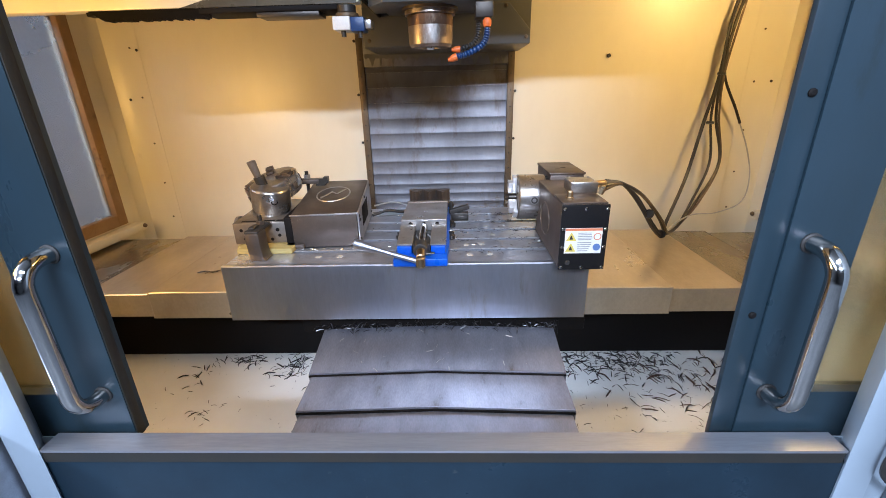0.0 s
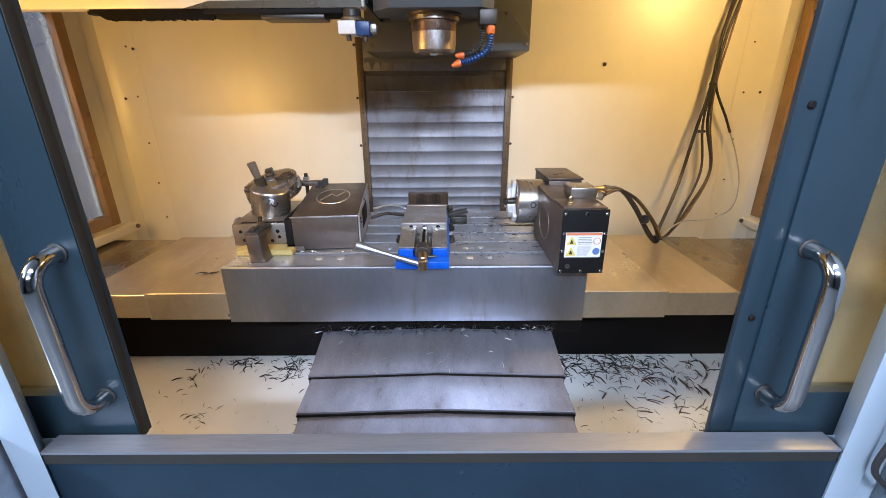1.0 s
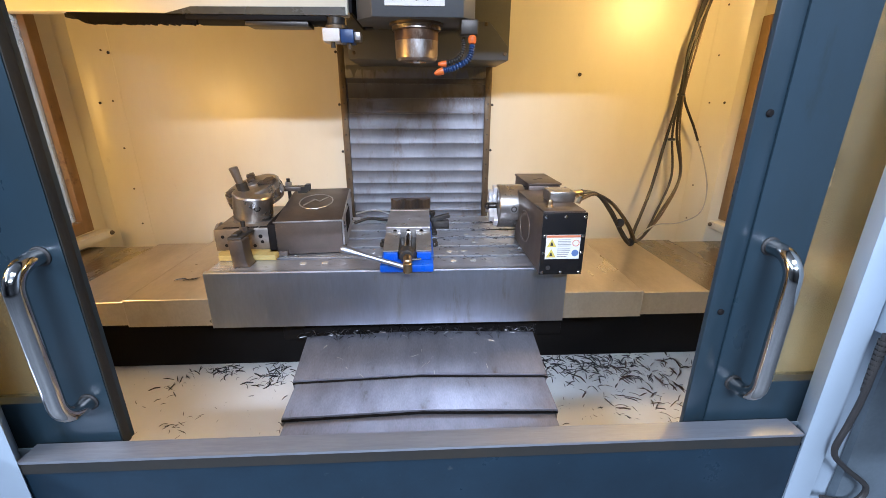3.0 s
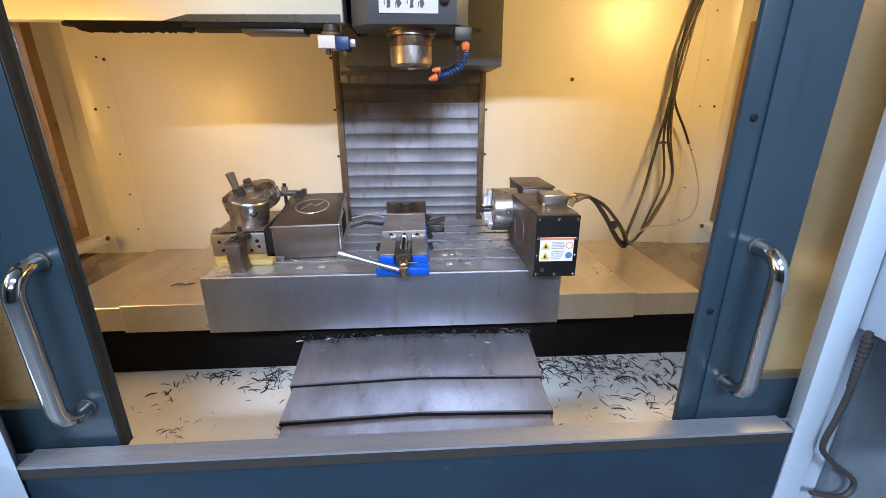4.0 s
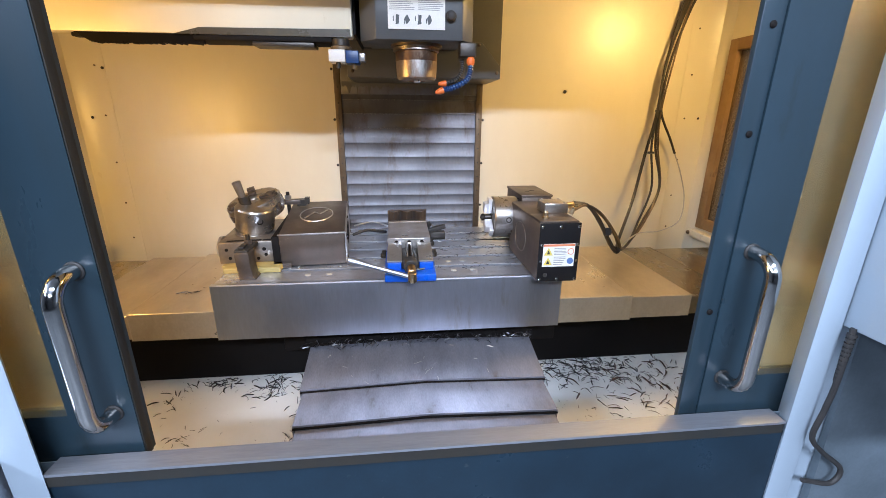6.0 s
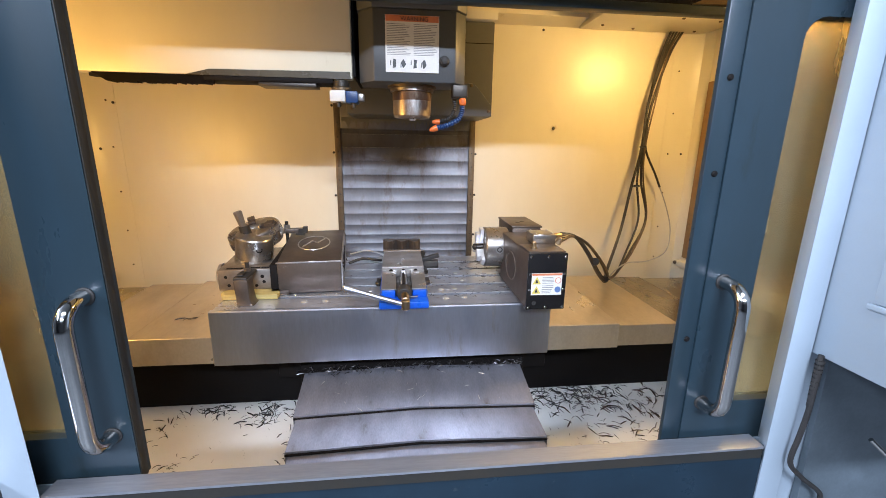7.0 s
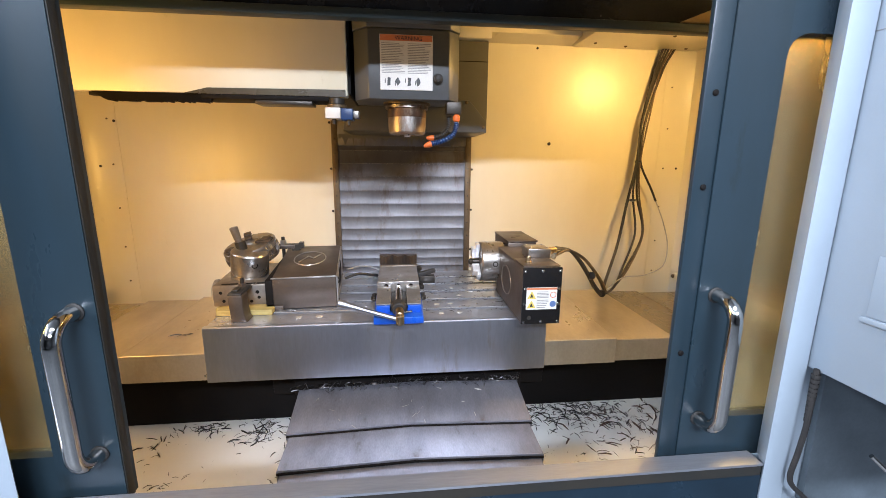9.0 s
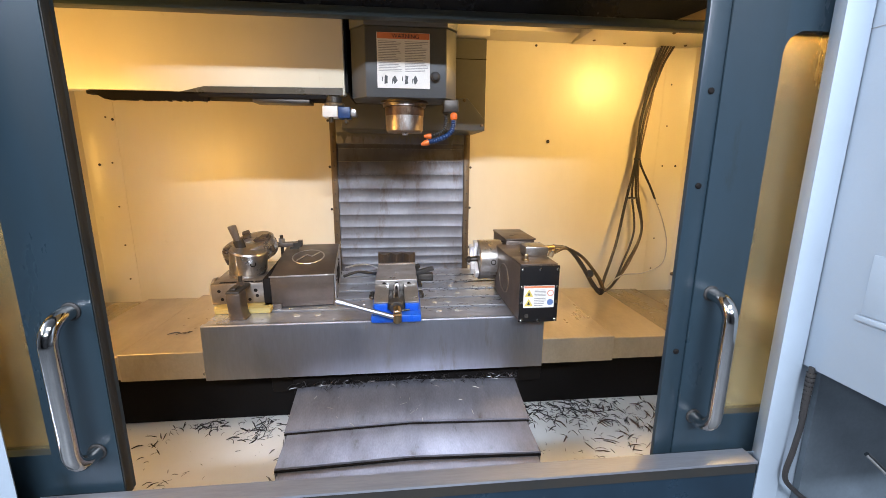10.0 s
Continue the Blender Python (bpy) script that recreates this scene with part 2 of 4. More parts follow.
def bm_box(a, b, bevel=0.0, seg=2):
    bm = bmesh.new()
    bmesh.ops.create_cube(bm, size=1)
    for v in bm.verts:
        v.co = Vector([a[i] if v.co[i] < 0 else b[i] for i in range(3)])
    if bevel:
        bmesh.ops.bevel(bm, geom=bm.edges[:], offset=bevel, segments=seg, profile=0.5, affect="EDGES")
    return bm


def bm_prism(profile, axis, lo, hi, bevel=0.0):
    """A closed outline of 2D points, drawn out along an axis from lo to hi."""
    bm = bmesh.new()

    def at(p, h):
        q = list(p)
        q.insert(axis, h)
        return q
    lower = [bm.verts.new(at(p, lo)) for p in profile]
    upper = [bm.verts.new(at(p, hi)) for p in profile]
    bm.faces.new(lower)
    bm.faces.new(upper[::-1])
    n = len(profile)
    for i in range(n):
        bm.faces.new((lower[i], upper[i], upper[(i + 1) % n], lower[(i + 1) % n]))
    bmesh.ops.recalc_face_normals(bm, faces=bm.faces[:])
    if bevel:
        bmesh.ops.bevel(bm, geom=bm.edges[:], offset=bevel, segments=2, profile=0.5, affect="EDGES")
    return bm


def bm_lathe(rings, p, d, seg=24):
    """A turned body: rings of (distance along d, radius) from the point p."""
    d = Vector(d).normalized()
    u = d.orthogonal().normalized()
    w = d.cross(u)
    bm = bmesh.new()
    loops = []
    for h, r in rings:
        loops.append([bm.verts.new(Vector(p) + d * h + (u * math.cos(k * 2 * math.pi / seg) + w * math.sin(k * 2 * math.pi / seg)) * max(r, 1e-5))
                      for k in range(seg)])
    for a, b in zip(loops, loops[1:]):
        for k in range(seg):
            bm.faces.new((a[k], a[(k + 1) % seg], b[(k + 1) % seg], b[k]))
    bm.faces.new(loops[0][::-1])
    bm.faces.new(loops[-1])
    bmesh.ops.recalc_face_normals(bm, faces=bm.faces[:])
    return bm


def bm_cyl(p, q, r, r2=None, seg=24, edge=0.0):
    p, q = Vector(p), Vector(q)
    h = (q - p).length
    r2 = r if r2 is None else r2
    e = min(edge, r * 0.5, r2 * 0.5, h * 0.4)
    rings = [(0, r - e), (e, r), (h - e, r2), (h, r2 - e)] if e else [(0, r), (h, r2)]
    return bm_lathe(rings, p, q - p, seg)


def curve_points(points, steps=8):
    """A smooth line through the points."""
    pts = [Vector(p) for p in points]
    pts = [pts[0] * 2 - pts[1]] + pts + [pts[-1] * 2 - pts[-2]]
    out = []
    for i in range(1, len(pts) - 2):
        a, b, c, d = pts[i - 1:i + 3]
        for k in range(steps):
            t = k / steps
            out.append(0.5 * ((2 * b) + (c - a) * t + (2 * a - 5 * b + 4 * c - d) * t * t + (3 * b - a - 3 * c + d) * t ** 3))
    return out + [pts[-2]]


def bm_tube(points, r, seg=10, radii=None):
    pts = [Vector(p) for p in points]
    bm = bmesh.new()
    loops = []
    u = None
    for i, p in enumerate(pts):
        d = (pts[min(i + 1, len(pts) - 1)] - pts[max(i - 1, 0)]).normalized()
        u = d.orthogonal().normalized() if u is None else (u - d * u.dot(d)).normalized()
        w = d.cross(u)
        rr = radii[i] if radii else r
        loops.append([bm.verts.new(p + (u * math.cos(k * 2 * math.pi / seg) + w * math.sin(k * 2 * math.pi / seg)) * rr) for k in range(seg)])
    for a, b in zip(loops, loops[1:]):
        for k in range(seg):
            bm.faces.new((a[k], a[(k + 1) % seg], b[(k + 1) % seg], b[k]))
    bm.faces.new(loops[0][::-1])
    bm.faces.new(loops[-1])
    bmesh.ops.recalc_face_normals(bm, faces=bm.faces[:])
    return bm


def joined(*bms):
    out = bmesh.new()
    for b in bms:
        me = bpy.data.meshes.new("tmp")
        b.to_mesh(me)
        b.free()
        out.from_mesh(me)
        bpy.data.meshes.remove(me)
    return out


def turned(bm, pivot, rz=0.0, rx=0.0, ry=0.0):
    m = Matrix.Translation(pivot) @ pose(0, 0, 0, rx, ry, rz) @ Matrix.Translation(-Vector(pivot))
    bmesh.ops.transform(bm, matrix=m, verts=bm.verts[:])
    return bm


def mesh_of(name, bm, mat, flat=False):
    me = bpy.data.meshes.new(name)
    bm.to_mesh(me)
    bm.free()
    me.materials.append(mat)
    if not flat:
        me.polygons.foreach_set("use_smooth", [True] * len(me.polygons))
        me.set_sharp_from_angle(angle=radians(32))
    return me


def thing(name, at, label, category, group=""):
    ob = new(name)
    ob.location = at
    ob.empty_display_size = 0.05
    ORIGIN[ob] = Vector(at)
    return tagged(ob, label, category, group)


def part(name, bm, mat, parent, label=""):
    bmesh.ops.translate(bm, verts=bm.verts[:], vec=-ORIGIN[parent])
    ob = new(name, mesh_of(name, bm, mat))
    ob.parent = parent
    ORIGIN[ob] = ORIGIN[parent]
    return tagged(ob, label)


def single(name, bm, mat, label, category, kind="", group=""):
    """A thing of one mesh, with its origin at the middle of its foot."""
    lo = Vector([min(v.co[i] for v in bm.verts) for i in range(3)])
    hi = Vector([max(v.co[i] for v in bm.verts) for i in range(3)])
    at = Vector(((lo.x + hi.x) / 2, (lo.y + hi.y) / 2, lo.z))
    bmesh.ops.translate(bm, verts=bm.verts[:], vec=-at)
    ob = new(name, mesh_of(name, bm, mat))
    ob.location = at
    ORIGIN[ob] = at
    return tagged(ob, label, category, group, kind)


def screw_bm(p, d, r=0.006, h=0.004):
    return bm_lathe([(0, r), (h * 0.5, r), (h, r * 0.6)], p, d, 10)

# ---- the enclosure ----
WX, WY, FZ, CZ = 1.74, 1.215, 0.457, 2.42   # side walls, back wall, pan floor, ceiling
SILL = 0.92

wall_back = single("wall_back", bm_box((-WX - 0.05, WY, 0.30), (WX + 0.05, WY + 0.05, CZ + 0.05)), M["wall"],
                   "cream enamelled sheet-metal back wall of the milling enclosure", "wall", "structure")
# overlapping corner sheets beside the back wall
for sx in (-1, 1):
    sheet = bm_prism([(sx * 1.555, WY + 0.001), (sx * 1.555, WY - 0.0018), (sx * 1.66, WY - 0.0035), (sx * 1.715, WY - 0.03), (sx * (WX + 0.001), WY - 0.09), (sx * (WX + 0.001), WY + 0.001)],
                     2, 0.40, CZ)
    single("corner_panel", sheet, M["wall"], "folded cream sheet covering the enclosure corner", "panel", "structure")
for k, (x, z) in enumerate([(0.85, 1.80), (-0.436, 1.645), (-0.436, 1.40), (-0.436, 1.90), (0.384, 1.645), (0.384, 1.405), (0.384, 1.90), (-1.56, 1.888),
                            (-0.436, 1.16), (0.384, 1.16), (1.52, 2.30), (0.75, 2.33), (1.68, 1.66), (-1.66, 1.65)]):
    b = screw_bm((x, WY - (0.006 if abs(x) < 1.5 else 0.012), z), (0, -1, 0), 0.007 if k else 0.010, 0.005)
    part("screw", b, M["dark_steel"], wall_back)
for sx in (-1, 1):
    for z in (1.00, 1.20, 1.42, 1.66, 1.90, 2.14):
        part("screw", screw_bm((sx * 1.60, WY - 0.0025, z), (0, -1, 0), 0.005, 0.004), M["rail"], wall_back)

# side walls with a window each
W0, WZ0, WZ1 = -0.05, 1.07, 2.02


def side_wall(sx, name, n, W1):
    x0, x1 = sorted((sx * WX, sx * (WX + 0.05)))
    bm = joined(bm_box((x0, -0.40, 0.30), (x1, WY, WZ0)), bm_box((x0, -0.40, WZ1), (x1, WY, CZ + 0.05)),
                bm_box((x0, W1, WZ0), (x1, WY, WZ1)), bm_box((x0, -0.40, WZ0), (x1, W0, WZ1)))
    single(name, bm, M["wall"], "cream enamelled side wall with a window opening", "wall", "structure")
    win = thing("window_" + str(n), (sx * WX, (W0 + W1) / 2, WZ0), "hazy side window in a rust-stained brown frame", "window")
    tagged(win, kind="structure")
    f0, f1 = sorted((sx * (WX - 0.018), sx * (WX + 0.03)))
    e = 0.050
    for a, b in (((f0, W1 - 0.01, WZ0 - e), (f1, W1 + e, WZ1 + e)), ((f0, W0 - e, WZ0 - e), (f1, W0 + 0.01, WZ1 + e)),
                 ((f0, W0 + 0.01, WZ1 - 0.01), (f1, W1 - 0.01, WZ1 + e)), ((f0, W0 + 0.01, WZ0 - e), (f1, W1 - 0.01, WZ0 + 0.01))):
        part("window_frame", bm_box(a, b, 0.003), M["rust"], win)
    g0, g1 = sorted((sx * (WX + 0.010), sx * (WX + 0.016)))
    pane = part("pane", bm_box((g0, W0 + 0.01, WZ0 + 0.01), (g1, W1 - 0.01, WZ1 - 0.01)), M["side_glass"] if sx > 0 else M["bright_side_glass"], win, "hazy window pane with its brightness or brown reflection painted in")
    pane.visible_shadow = sx < 0
    l0, l1 = sorted((sx * (WX - 0.06), sx * (WX - 0.001)))
    part("window_sill", bm_box((l0, W0 - 0.2, WZ0 - e - 0.055), (l1, min(W1 + 0.12, 1.12), WZ0 - e - 0.012), 0.006), M["wall"], win, "cream ledge strip under the window")
    part("bolt", screw_bm((sx * (WX - 0.062), min(W1 + 0.10, 1.10), WZ0 - e - 0.03), (-sx, 0, 0), 0.012, 0.012), M["rail"], win)


side_wall(-1, "wall_left", 1, 0.970)
side_wall(1, "wall_right", 2, 1.060)

single("ceiling", bm_box((-WX - 0.05, -0.44, CZ), (WX + 0.05, WY + 0.05, CZ + 0.05)), M["wall"], "cream sheet-metal ceiling of the enclosure", "ceiling", "structure")
single("ceiling_flange", bm_prism([(WY, 2.35), (WY - 0.13, 2.37), (WY - 0.13, CZ), (WY, CZ)], 0, -WX + 0.02, 0.955), M["wall"],
       "narrow folded flange where ceiling meets back wall", "trim", "structure")
soffit = single("ceiling_soffit", bm_prism([(WY, 2.345), (WY - 0.33, 2.345), (WY - 0.46, CZ), (WY, CZ)], 0, 0.96, WX - 0.02, 0.003), M["wall"],
                "cream boxed soffit under the ceiling above the cables", "soffit", "structure")
for p in ((1.05, WY - 0.10, 2.345), (1.25, WY - 0.06, 2.345), (1.62, WY - 0.06, 2.345), (1.62, WY - 0.26, 2.345), (1.40, WY - 0.28, 2.345)):
    part("screw", screw_bm(p, (0, 0, -1), 0.009, 0.006), M["rail"], soffit)

single("pan_floor", bm_box((-WX, -0.36, FZ - 0.04), (WX, WY, FZ)), M["floor"], "white enamelled chip pan floor, scattered with chips", "floor", "structure")
single("pan_front", bm_box((-WX, -0.378, FZ), (WX, -0.3745, SILL - 0.013)), M["white"], "white front wall of the chip pan below the sill", "wall", "structure")

# front: blue apron panel, steel sill, header, posts
single("front_panel", bm_box((-0.905, -0.424, 0.08), (0.905, -0.374, 0.884), 0.004), M["panel_blue"], "slate-blue painted sheet panel below the door sill", "panel", "structure")
single("door_sill", bm_prism([(-0.430, 0.9135), (-0.430, SILL), (-0.378, SILL), (-0.378, SILL - 0.006), (-0.428, SILL - 0.006), (-0.428, 0.9135)], 0, -0.878, 0.888),
       M["sill"], "worn stainless steel sill along the door opening", "sill", "structure")
single("sill_channel", bm_box((-0.876, -0.4285, 0.885), (0.886, -0.376, 0.9130)), M["edge_shade"], "steel lip under the door sill, dark reflection painted in", "panel", "structure")
header = single("door_header", bm_box((-1.735, 0.178, 2.136), (1.735, 0.222, 2.164), 0.003), M["blue_dark"], "slate-blue lower lip of the header over the door opening", "beam", "structure")
single("header_face", bm_box((-1.735, 0.190, 2.165), (1.735, 0.212, CZ - 0.001), 0.002), M["header"], "glossy header face above the door opening, dark reflection painted near-black", "beam", "structure")
single("front_fascia", bm_box((-1.80, -0.45, 2.40), (1.80, -0.31, CZ + 0.05), 0.003), M["blue"], "slate-blue fascia over the sliding doors", "beam", "structure")


# added plate, shaped like the warm-lit patch at the header corner
single("header_gusset", bm_prism([(0.92, 2.166), (1.22, 2.285), (1.72, 2.285), (1.72, 2.166)], 1, 0.172, 0.188, 0.002), M["stained"], "added plate painting warm light brown on the header corner, with dark stains", "plate", "structure")


def door(sx, inner, n):
    """A sliding door: inner edge flange, broad face, window."""
    far = 1.62
    y0, y1 = -0.362, -0.322
    z0, z1 = SILL - 0.03, 2.398
    wx, wz0, wz1 = 0.828 if sx > 0 else 0.850, 1.018, 1.980
    d = thing("door_" + str(n), (sx * (inner + 0.3), -0.34, z0), "open slate-blue sliding door with amber window and chrome handle", "door")
    tagged(d, kind="structure")
    cr = inner + (0.051 if sx > 0 else 0.003)

    def bx(xa, xb, ya, yb, za, zb, bev=0.003):
        xa, xb = sorted((sx * xa, sx * xb))
        return bm_box((xa, ya, za), (xb, yb, zb), bev)
    if sx > 0:
        part("edge_flange", bx(inner, cr - 0.0005, y0 + 0.004, y0 + 0.018, z0, z1, 0.002), M["blue"], d, "oil-streaked folded edge of the door")
    else:
        part("edge_flange", bx(inner, cr, y0 + 0.002, y0 + 0.026, z0, z1, 0.001), M["edge_shade"], d, "folded edge of the door, its shade painted dark")
    r = 0.05
    part("door_panel", bx(cr, wx, y0, y1, z0, z1, 0), M["blue"], d)
    part("bottom_rail", bx(wx, far, y0, y1, z0, wz0, 0), M["blue"], d)
    part("top_rail", bx(wx, far, y0, y1, wz1, z1, 0), M["blue"], d)
    # rounded fillet in the upper window corner
    fil = [(sx * wx, wz1)] + [(sx * (wx + r - r * math.sin(a)), wz1 - r + r * math.cos(a)) for a in (0, 0.3, 0.6, 0.9, 1.2, 1.5708)]
    part("corner_fillet", bm_prism(fil, 1, y0, y1), M["blue"], d)
    part("window_pane", bx(wx - 0.006, far, y0 + 0.022, y0 + 0.030, wz0 - 0.006, wz1 + 0.006, 0), M["glass"], d, "smoky amber polycarbonate window").visible_shadow = False
    # pull handle
    hx = 0.739 if sx > 0 else -0.750
    za, zb, off, rt = 1.019, 1.365, 0.072, 0.0165
    pts, c = [], 0.05
    pts.append((hx, y0, za))
    for k in range(7):
        a = k / 6 * math.pi / 2
        pts.append((hx, y0 - off + c - c * math.sin(a), za + c - c * math.cos(a)))
    for k in range(7):
        a = k / 6 * math.pi / 2
        pts.append((hx, y0 - off + c - c * math.cos(a), zb - c + c * math.sin(a)))
    pts.append((hx, y0, zb))
    handle = part("handle", bm_tube(pts, rt, 20), M["chrome"], d, "polished chrome pull handle")
    for z in (za, zb):
        part("collar", bm_lathe([(0, 0.0205), (0.003, 0.0205), (0.005, 0.018)], (hx, y0, z), (0, -1, 0), 20), M["rubber"], handle, "black rubber collar")
    if sx > 0:
        for z in (1.848, 1.634, 1.208):
            part("screw", screw_bm((0.668, y0 + 0.004, z), (0, -1, 0), 0.0075, 0.005), M["base"], d)
    return d


door(1, 0.641, 1)
door(-1, 0.704, 2)


def front_post(sx):
    """White sheet-metal front post with a slanting return towards the door."""
    back, front, out = (0.932, 0.890, 0.958) if sx > 0 else (0.938, 0.874, 0.948)
    prof = [(sx * back, -0.364), (sx * front, -0.432), (sx * out, -0.432), (sx * out, -0.364)]
    return single("front_post", bm_prism(prof, 2, 0.02, 2.46, 0.002), M["white"], "white painted front post beside the sliding door", "post", "structure")


front_post(1)
front_post(-1)
# outer sheets that close the front beyond the posts
single("front_sheet", bm_box((0.960, -0.405, 0.02), (1.80, -0.37, 2.46)), M["white"], "white outer front sheet of the machine", "panel", "structure")
single("front_sheet", bm_box((-1.80, -0.405, 0.98), (-0.949, -0.37, 2.46)), M["white"], "white outer front sheet of the machine", "panel", "structure")
single("side_tray", joined(bm_box((-1.80, -0.56, 0.30), (-0.955, -0.41, 0.955), 0.004), bm_box((-1.80, -0.565, 0.955), (-0.950, -0.408, 0.975), 0.003)),
       M["sill"], "grey steel side cabinet with a folded top lip", "cabinet")

# operator cabinet beside the door
cab = thing("control_cabinet", (1.25, -0.66, 1.19), "white sheet-metal operator cabinet carried on the machine front", "cabinet")
part("body", bm_box((0.962, -0.93, 1.192), (1.62, -0.408, 2.35), 0.006), M["white"], cab)
# the recess is built as a thin proud plate and rim
part("recess", bm_box((0.957, -0.64, 1.366), (0.9615, -0.532, 1.50), 0.002), M["white"], cab, "grip recess, built as a raised plate")
part("recess_rim", bm_box((0.950, -0.645, 1.352), (0.9615, -0.525, 1.365), 0.002), M["white"], cab)
part("seam", bm_box((0.9605, -0.425, 1.20), (0.9618, -0.4235, 2.34)), M["ink"], cab, "thin panel seam")
part("seam", bm_box((0.9605, -0.925, 1.968), (0.9618, -0.412, 1.9695)), M["ink"], cab, "thin panel seam")
cord = thing("power_cord", (0.985, -0.45, 0.70), "black cord hanging from a ribbed strain relief", "cord")
pts = curve_points([(0.958, -0.455, 1.20), (0.958, -0.458, 1.06), (0.954, -0.455, 0.97), (0.952, -0.45, 0.885), (1.00, -0.447, 0.83), (1.07, -0.45, 0.77), (1.05, -0.452, 0.725), (0.965, -0.45, 0.742)])
part("cable", bm_tube(pts, 0.0065, 10), M["rubber"], cord)
ribs = []
for k in range(11):
    z = 1.186 - k * 0.012
    ribs.append(bm_cyl((0.958, -0.456, z), (0.958, -0.4562, z - 0.008), 0.0100 - k * 0.0003, seg=14))
part("strain_relief", joined(*ribs), M["rubber"], cord, "ribbed black strain relief")
single("lower_panel", bm_prism([(-0.408, 0.05), (-0.408, 1.185), (-0.42, 1.185), (-0.44, 0.05)], 0, 1.03, 1.75), M["lower_panel"], "white lower panel, shade under the operator cabinet painted grey-blue", "panel", "structure")
single("lever_rod", bm_cyl((1.15, -0.47, 0.955), (1.24, -0.52, 0.86), 0.006, seg=10), M["chrome"], "thin bright metal rod below the operator cabinet", "rod")

# ---- the shop round the machine, plain ----
single("shop_floor", bm_box((-8, -12, -0.06), (8, 4, 0)), M["concrete"], "grey concrete shop floor", "floor", "structure")
single("shop_wall_front", bm_box((-8, -12.1, 0), (8, -12, 5)), M["shop_wall"], "plain grey shop wall", "wall", "structure")
single("shop_wall_back", bm_box((-8, 4, 0), (8, 4.1, 5)), M["shop_wall"], "plain grey shop wall", "wall", "structure")
single("shop_wall_left", bm_box((-8.1, -12, 0), (-8, 4, 5)), M["shop_wall"], "plain grey shop wall", "wall", "structure")
single("shop_wall_right", bm_box((8, -12, 0), (8.1, 4, 5)), M["shop_wall"], "plain grey shop wall", "wall", "structure")
single("shop_ceiling", bm_box((-8, -12, 5), (8, 4, 5.1)), M["shop_wall"], "plain grey shop ceiling", "ceiling", "structure")

# ---- column way cover ----
col = thing("column_way_cover", (-0.025, WY, 0.85), "stack of overlapping grey steel slats with coolant drip stains", "way cover")
for sx, x in ((-1, -0.392), (1, 0.342)):
    a, b = sorted((x, x + sx * 0.034))
    rail = part("side_rail", bm_box((a, WY - 0.022, 0.85), (b, WY - 0.001, 2.0), 0.002), M["rail"], col, "brown oil-stained side rail")
    for k in range(12):
        part("screw", screw_bm((x + sx * 0.017, WY - 0.022, 0.93 + k * 0.08), (0, -1, 0), 0.004, 0.003), M["dark_steel"], rail)
SEAMS = (1.776, 1.748, 1.675, 1.600, 1.518, 1.441, 1.364, 1.291, 1.223, 1.163, 1.110, 1.060, 1.012, 0.966, 0.922, 0.880)
for zt, zb in zip(SEAMS, SEAMS[1:]):
    prof = [(WY - 0.002, zt), (WY - 0.010, zt), (WY - 0.0125, zb + 0.010), (WY - 0.0155, zb + 0.005), (WY - 0.0155, zb + 0.0005), (WY - 0.002, zb + 0.0005)]
    part("slat", bm_prism(prof, 0, -0.391, 0.341), M["slat"], col)
part("top_plate", bm_box((-0.391, WY - 0.026, 1.776), (0.341, WY - 0.002, 1.95), 0.002), M["slat"], col, "upper plate with dark drips")
rnd = random.Random(4)
outline, x = [(0.338, 1.838), (-0.388, 1.838)], -0.388
while x < 0.32:
    w, L = rnd.uniform(0.012, 0.05), rnd.choice((0.006, 0.012, 0.018, 0.04, 0.055))
    outline += [(x + 0.001, 1.822), (x + w * 0.30, 1.818 - L * 0.5), (x + w * 0.42, 1.818 - L), (x + w * 0.58, 1.818 - L), (x + w * 0.72, 1.818 - L * 0.45)]
    x += w
outline.append((0.338, 1.822))
part("drip_stain", bm_prism(outline, 1, WY - 0.0268, WY - 0.0262), M["olive"], col, "dark dried coolant drips")

# ---- spindle head ----
head = thing("spindle_head", (-0.01, 0.55, 1.55), "dark grey spindle head with warning label and stained nose", "spindle head")
HB, HT = 1.922, 2.42
prof = [(-0.218, 0.60), (-0.218, 0.465), (-0.160, 0.40), (0.146, 0.40), (0.190, 0.45), (0.190, 0.60)]
part("front_cover", bm_prism(prof, 2, HB, 2.172, 0.004), M["head"], head)
part("upper_cover", bm_prism([(a + (0.004 if a > 0 else -0.004), b - 0.004) for a, b in prof], 2, 2.174, HT - 0.002, 0.004), M["head"], head)
part("column_shroud", bm_box((-0.315, 0.85, 1.832), (0.392, 1.19, 2.262), 0.005), M["olive"], head, "olive-grey shroud behind the head")
part("shroud_seam", bm_box((0.20, 0.8485, 2.165), (0.391, 0.8505, 2.168)), M["base"], head)
part("apron_plate", bm_prism([(-0.313, 1.834), (0.388, 1.834), (0.388, 1.885), (0.300, 1.985), (-0.313, 1.985)], 1, 0.838, 0.8485, 0.002), M["head"], head, "dark lower plate with a cut corner")
for bx_, bz_ in ((0.372, 1.858), (0.285, 1.975), (-0.29, 1.858)):
    part("screw", screw_bm((bx_, 0.838, bz_), (0, -1, 0), 0.008, 0.005), M["rail"], head)
part("neck", bm_box((-0.20, 0.601, 1.95), (0.178, 0.8375, HT - 0.003), 0.004), M["head"], head)
part("top_flange", bm_box((0.182, 0.82, 2.264), (0.400, 1.10, 2.31), 0.004), M["wall"], head, "cream sheet flange")
SX, SY = -0.014, 0.53
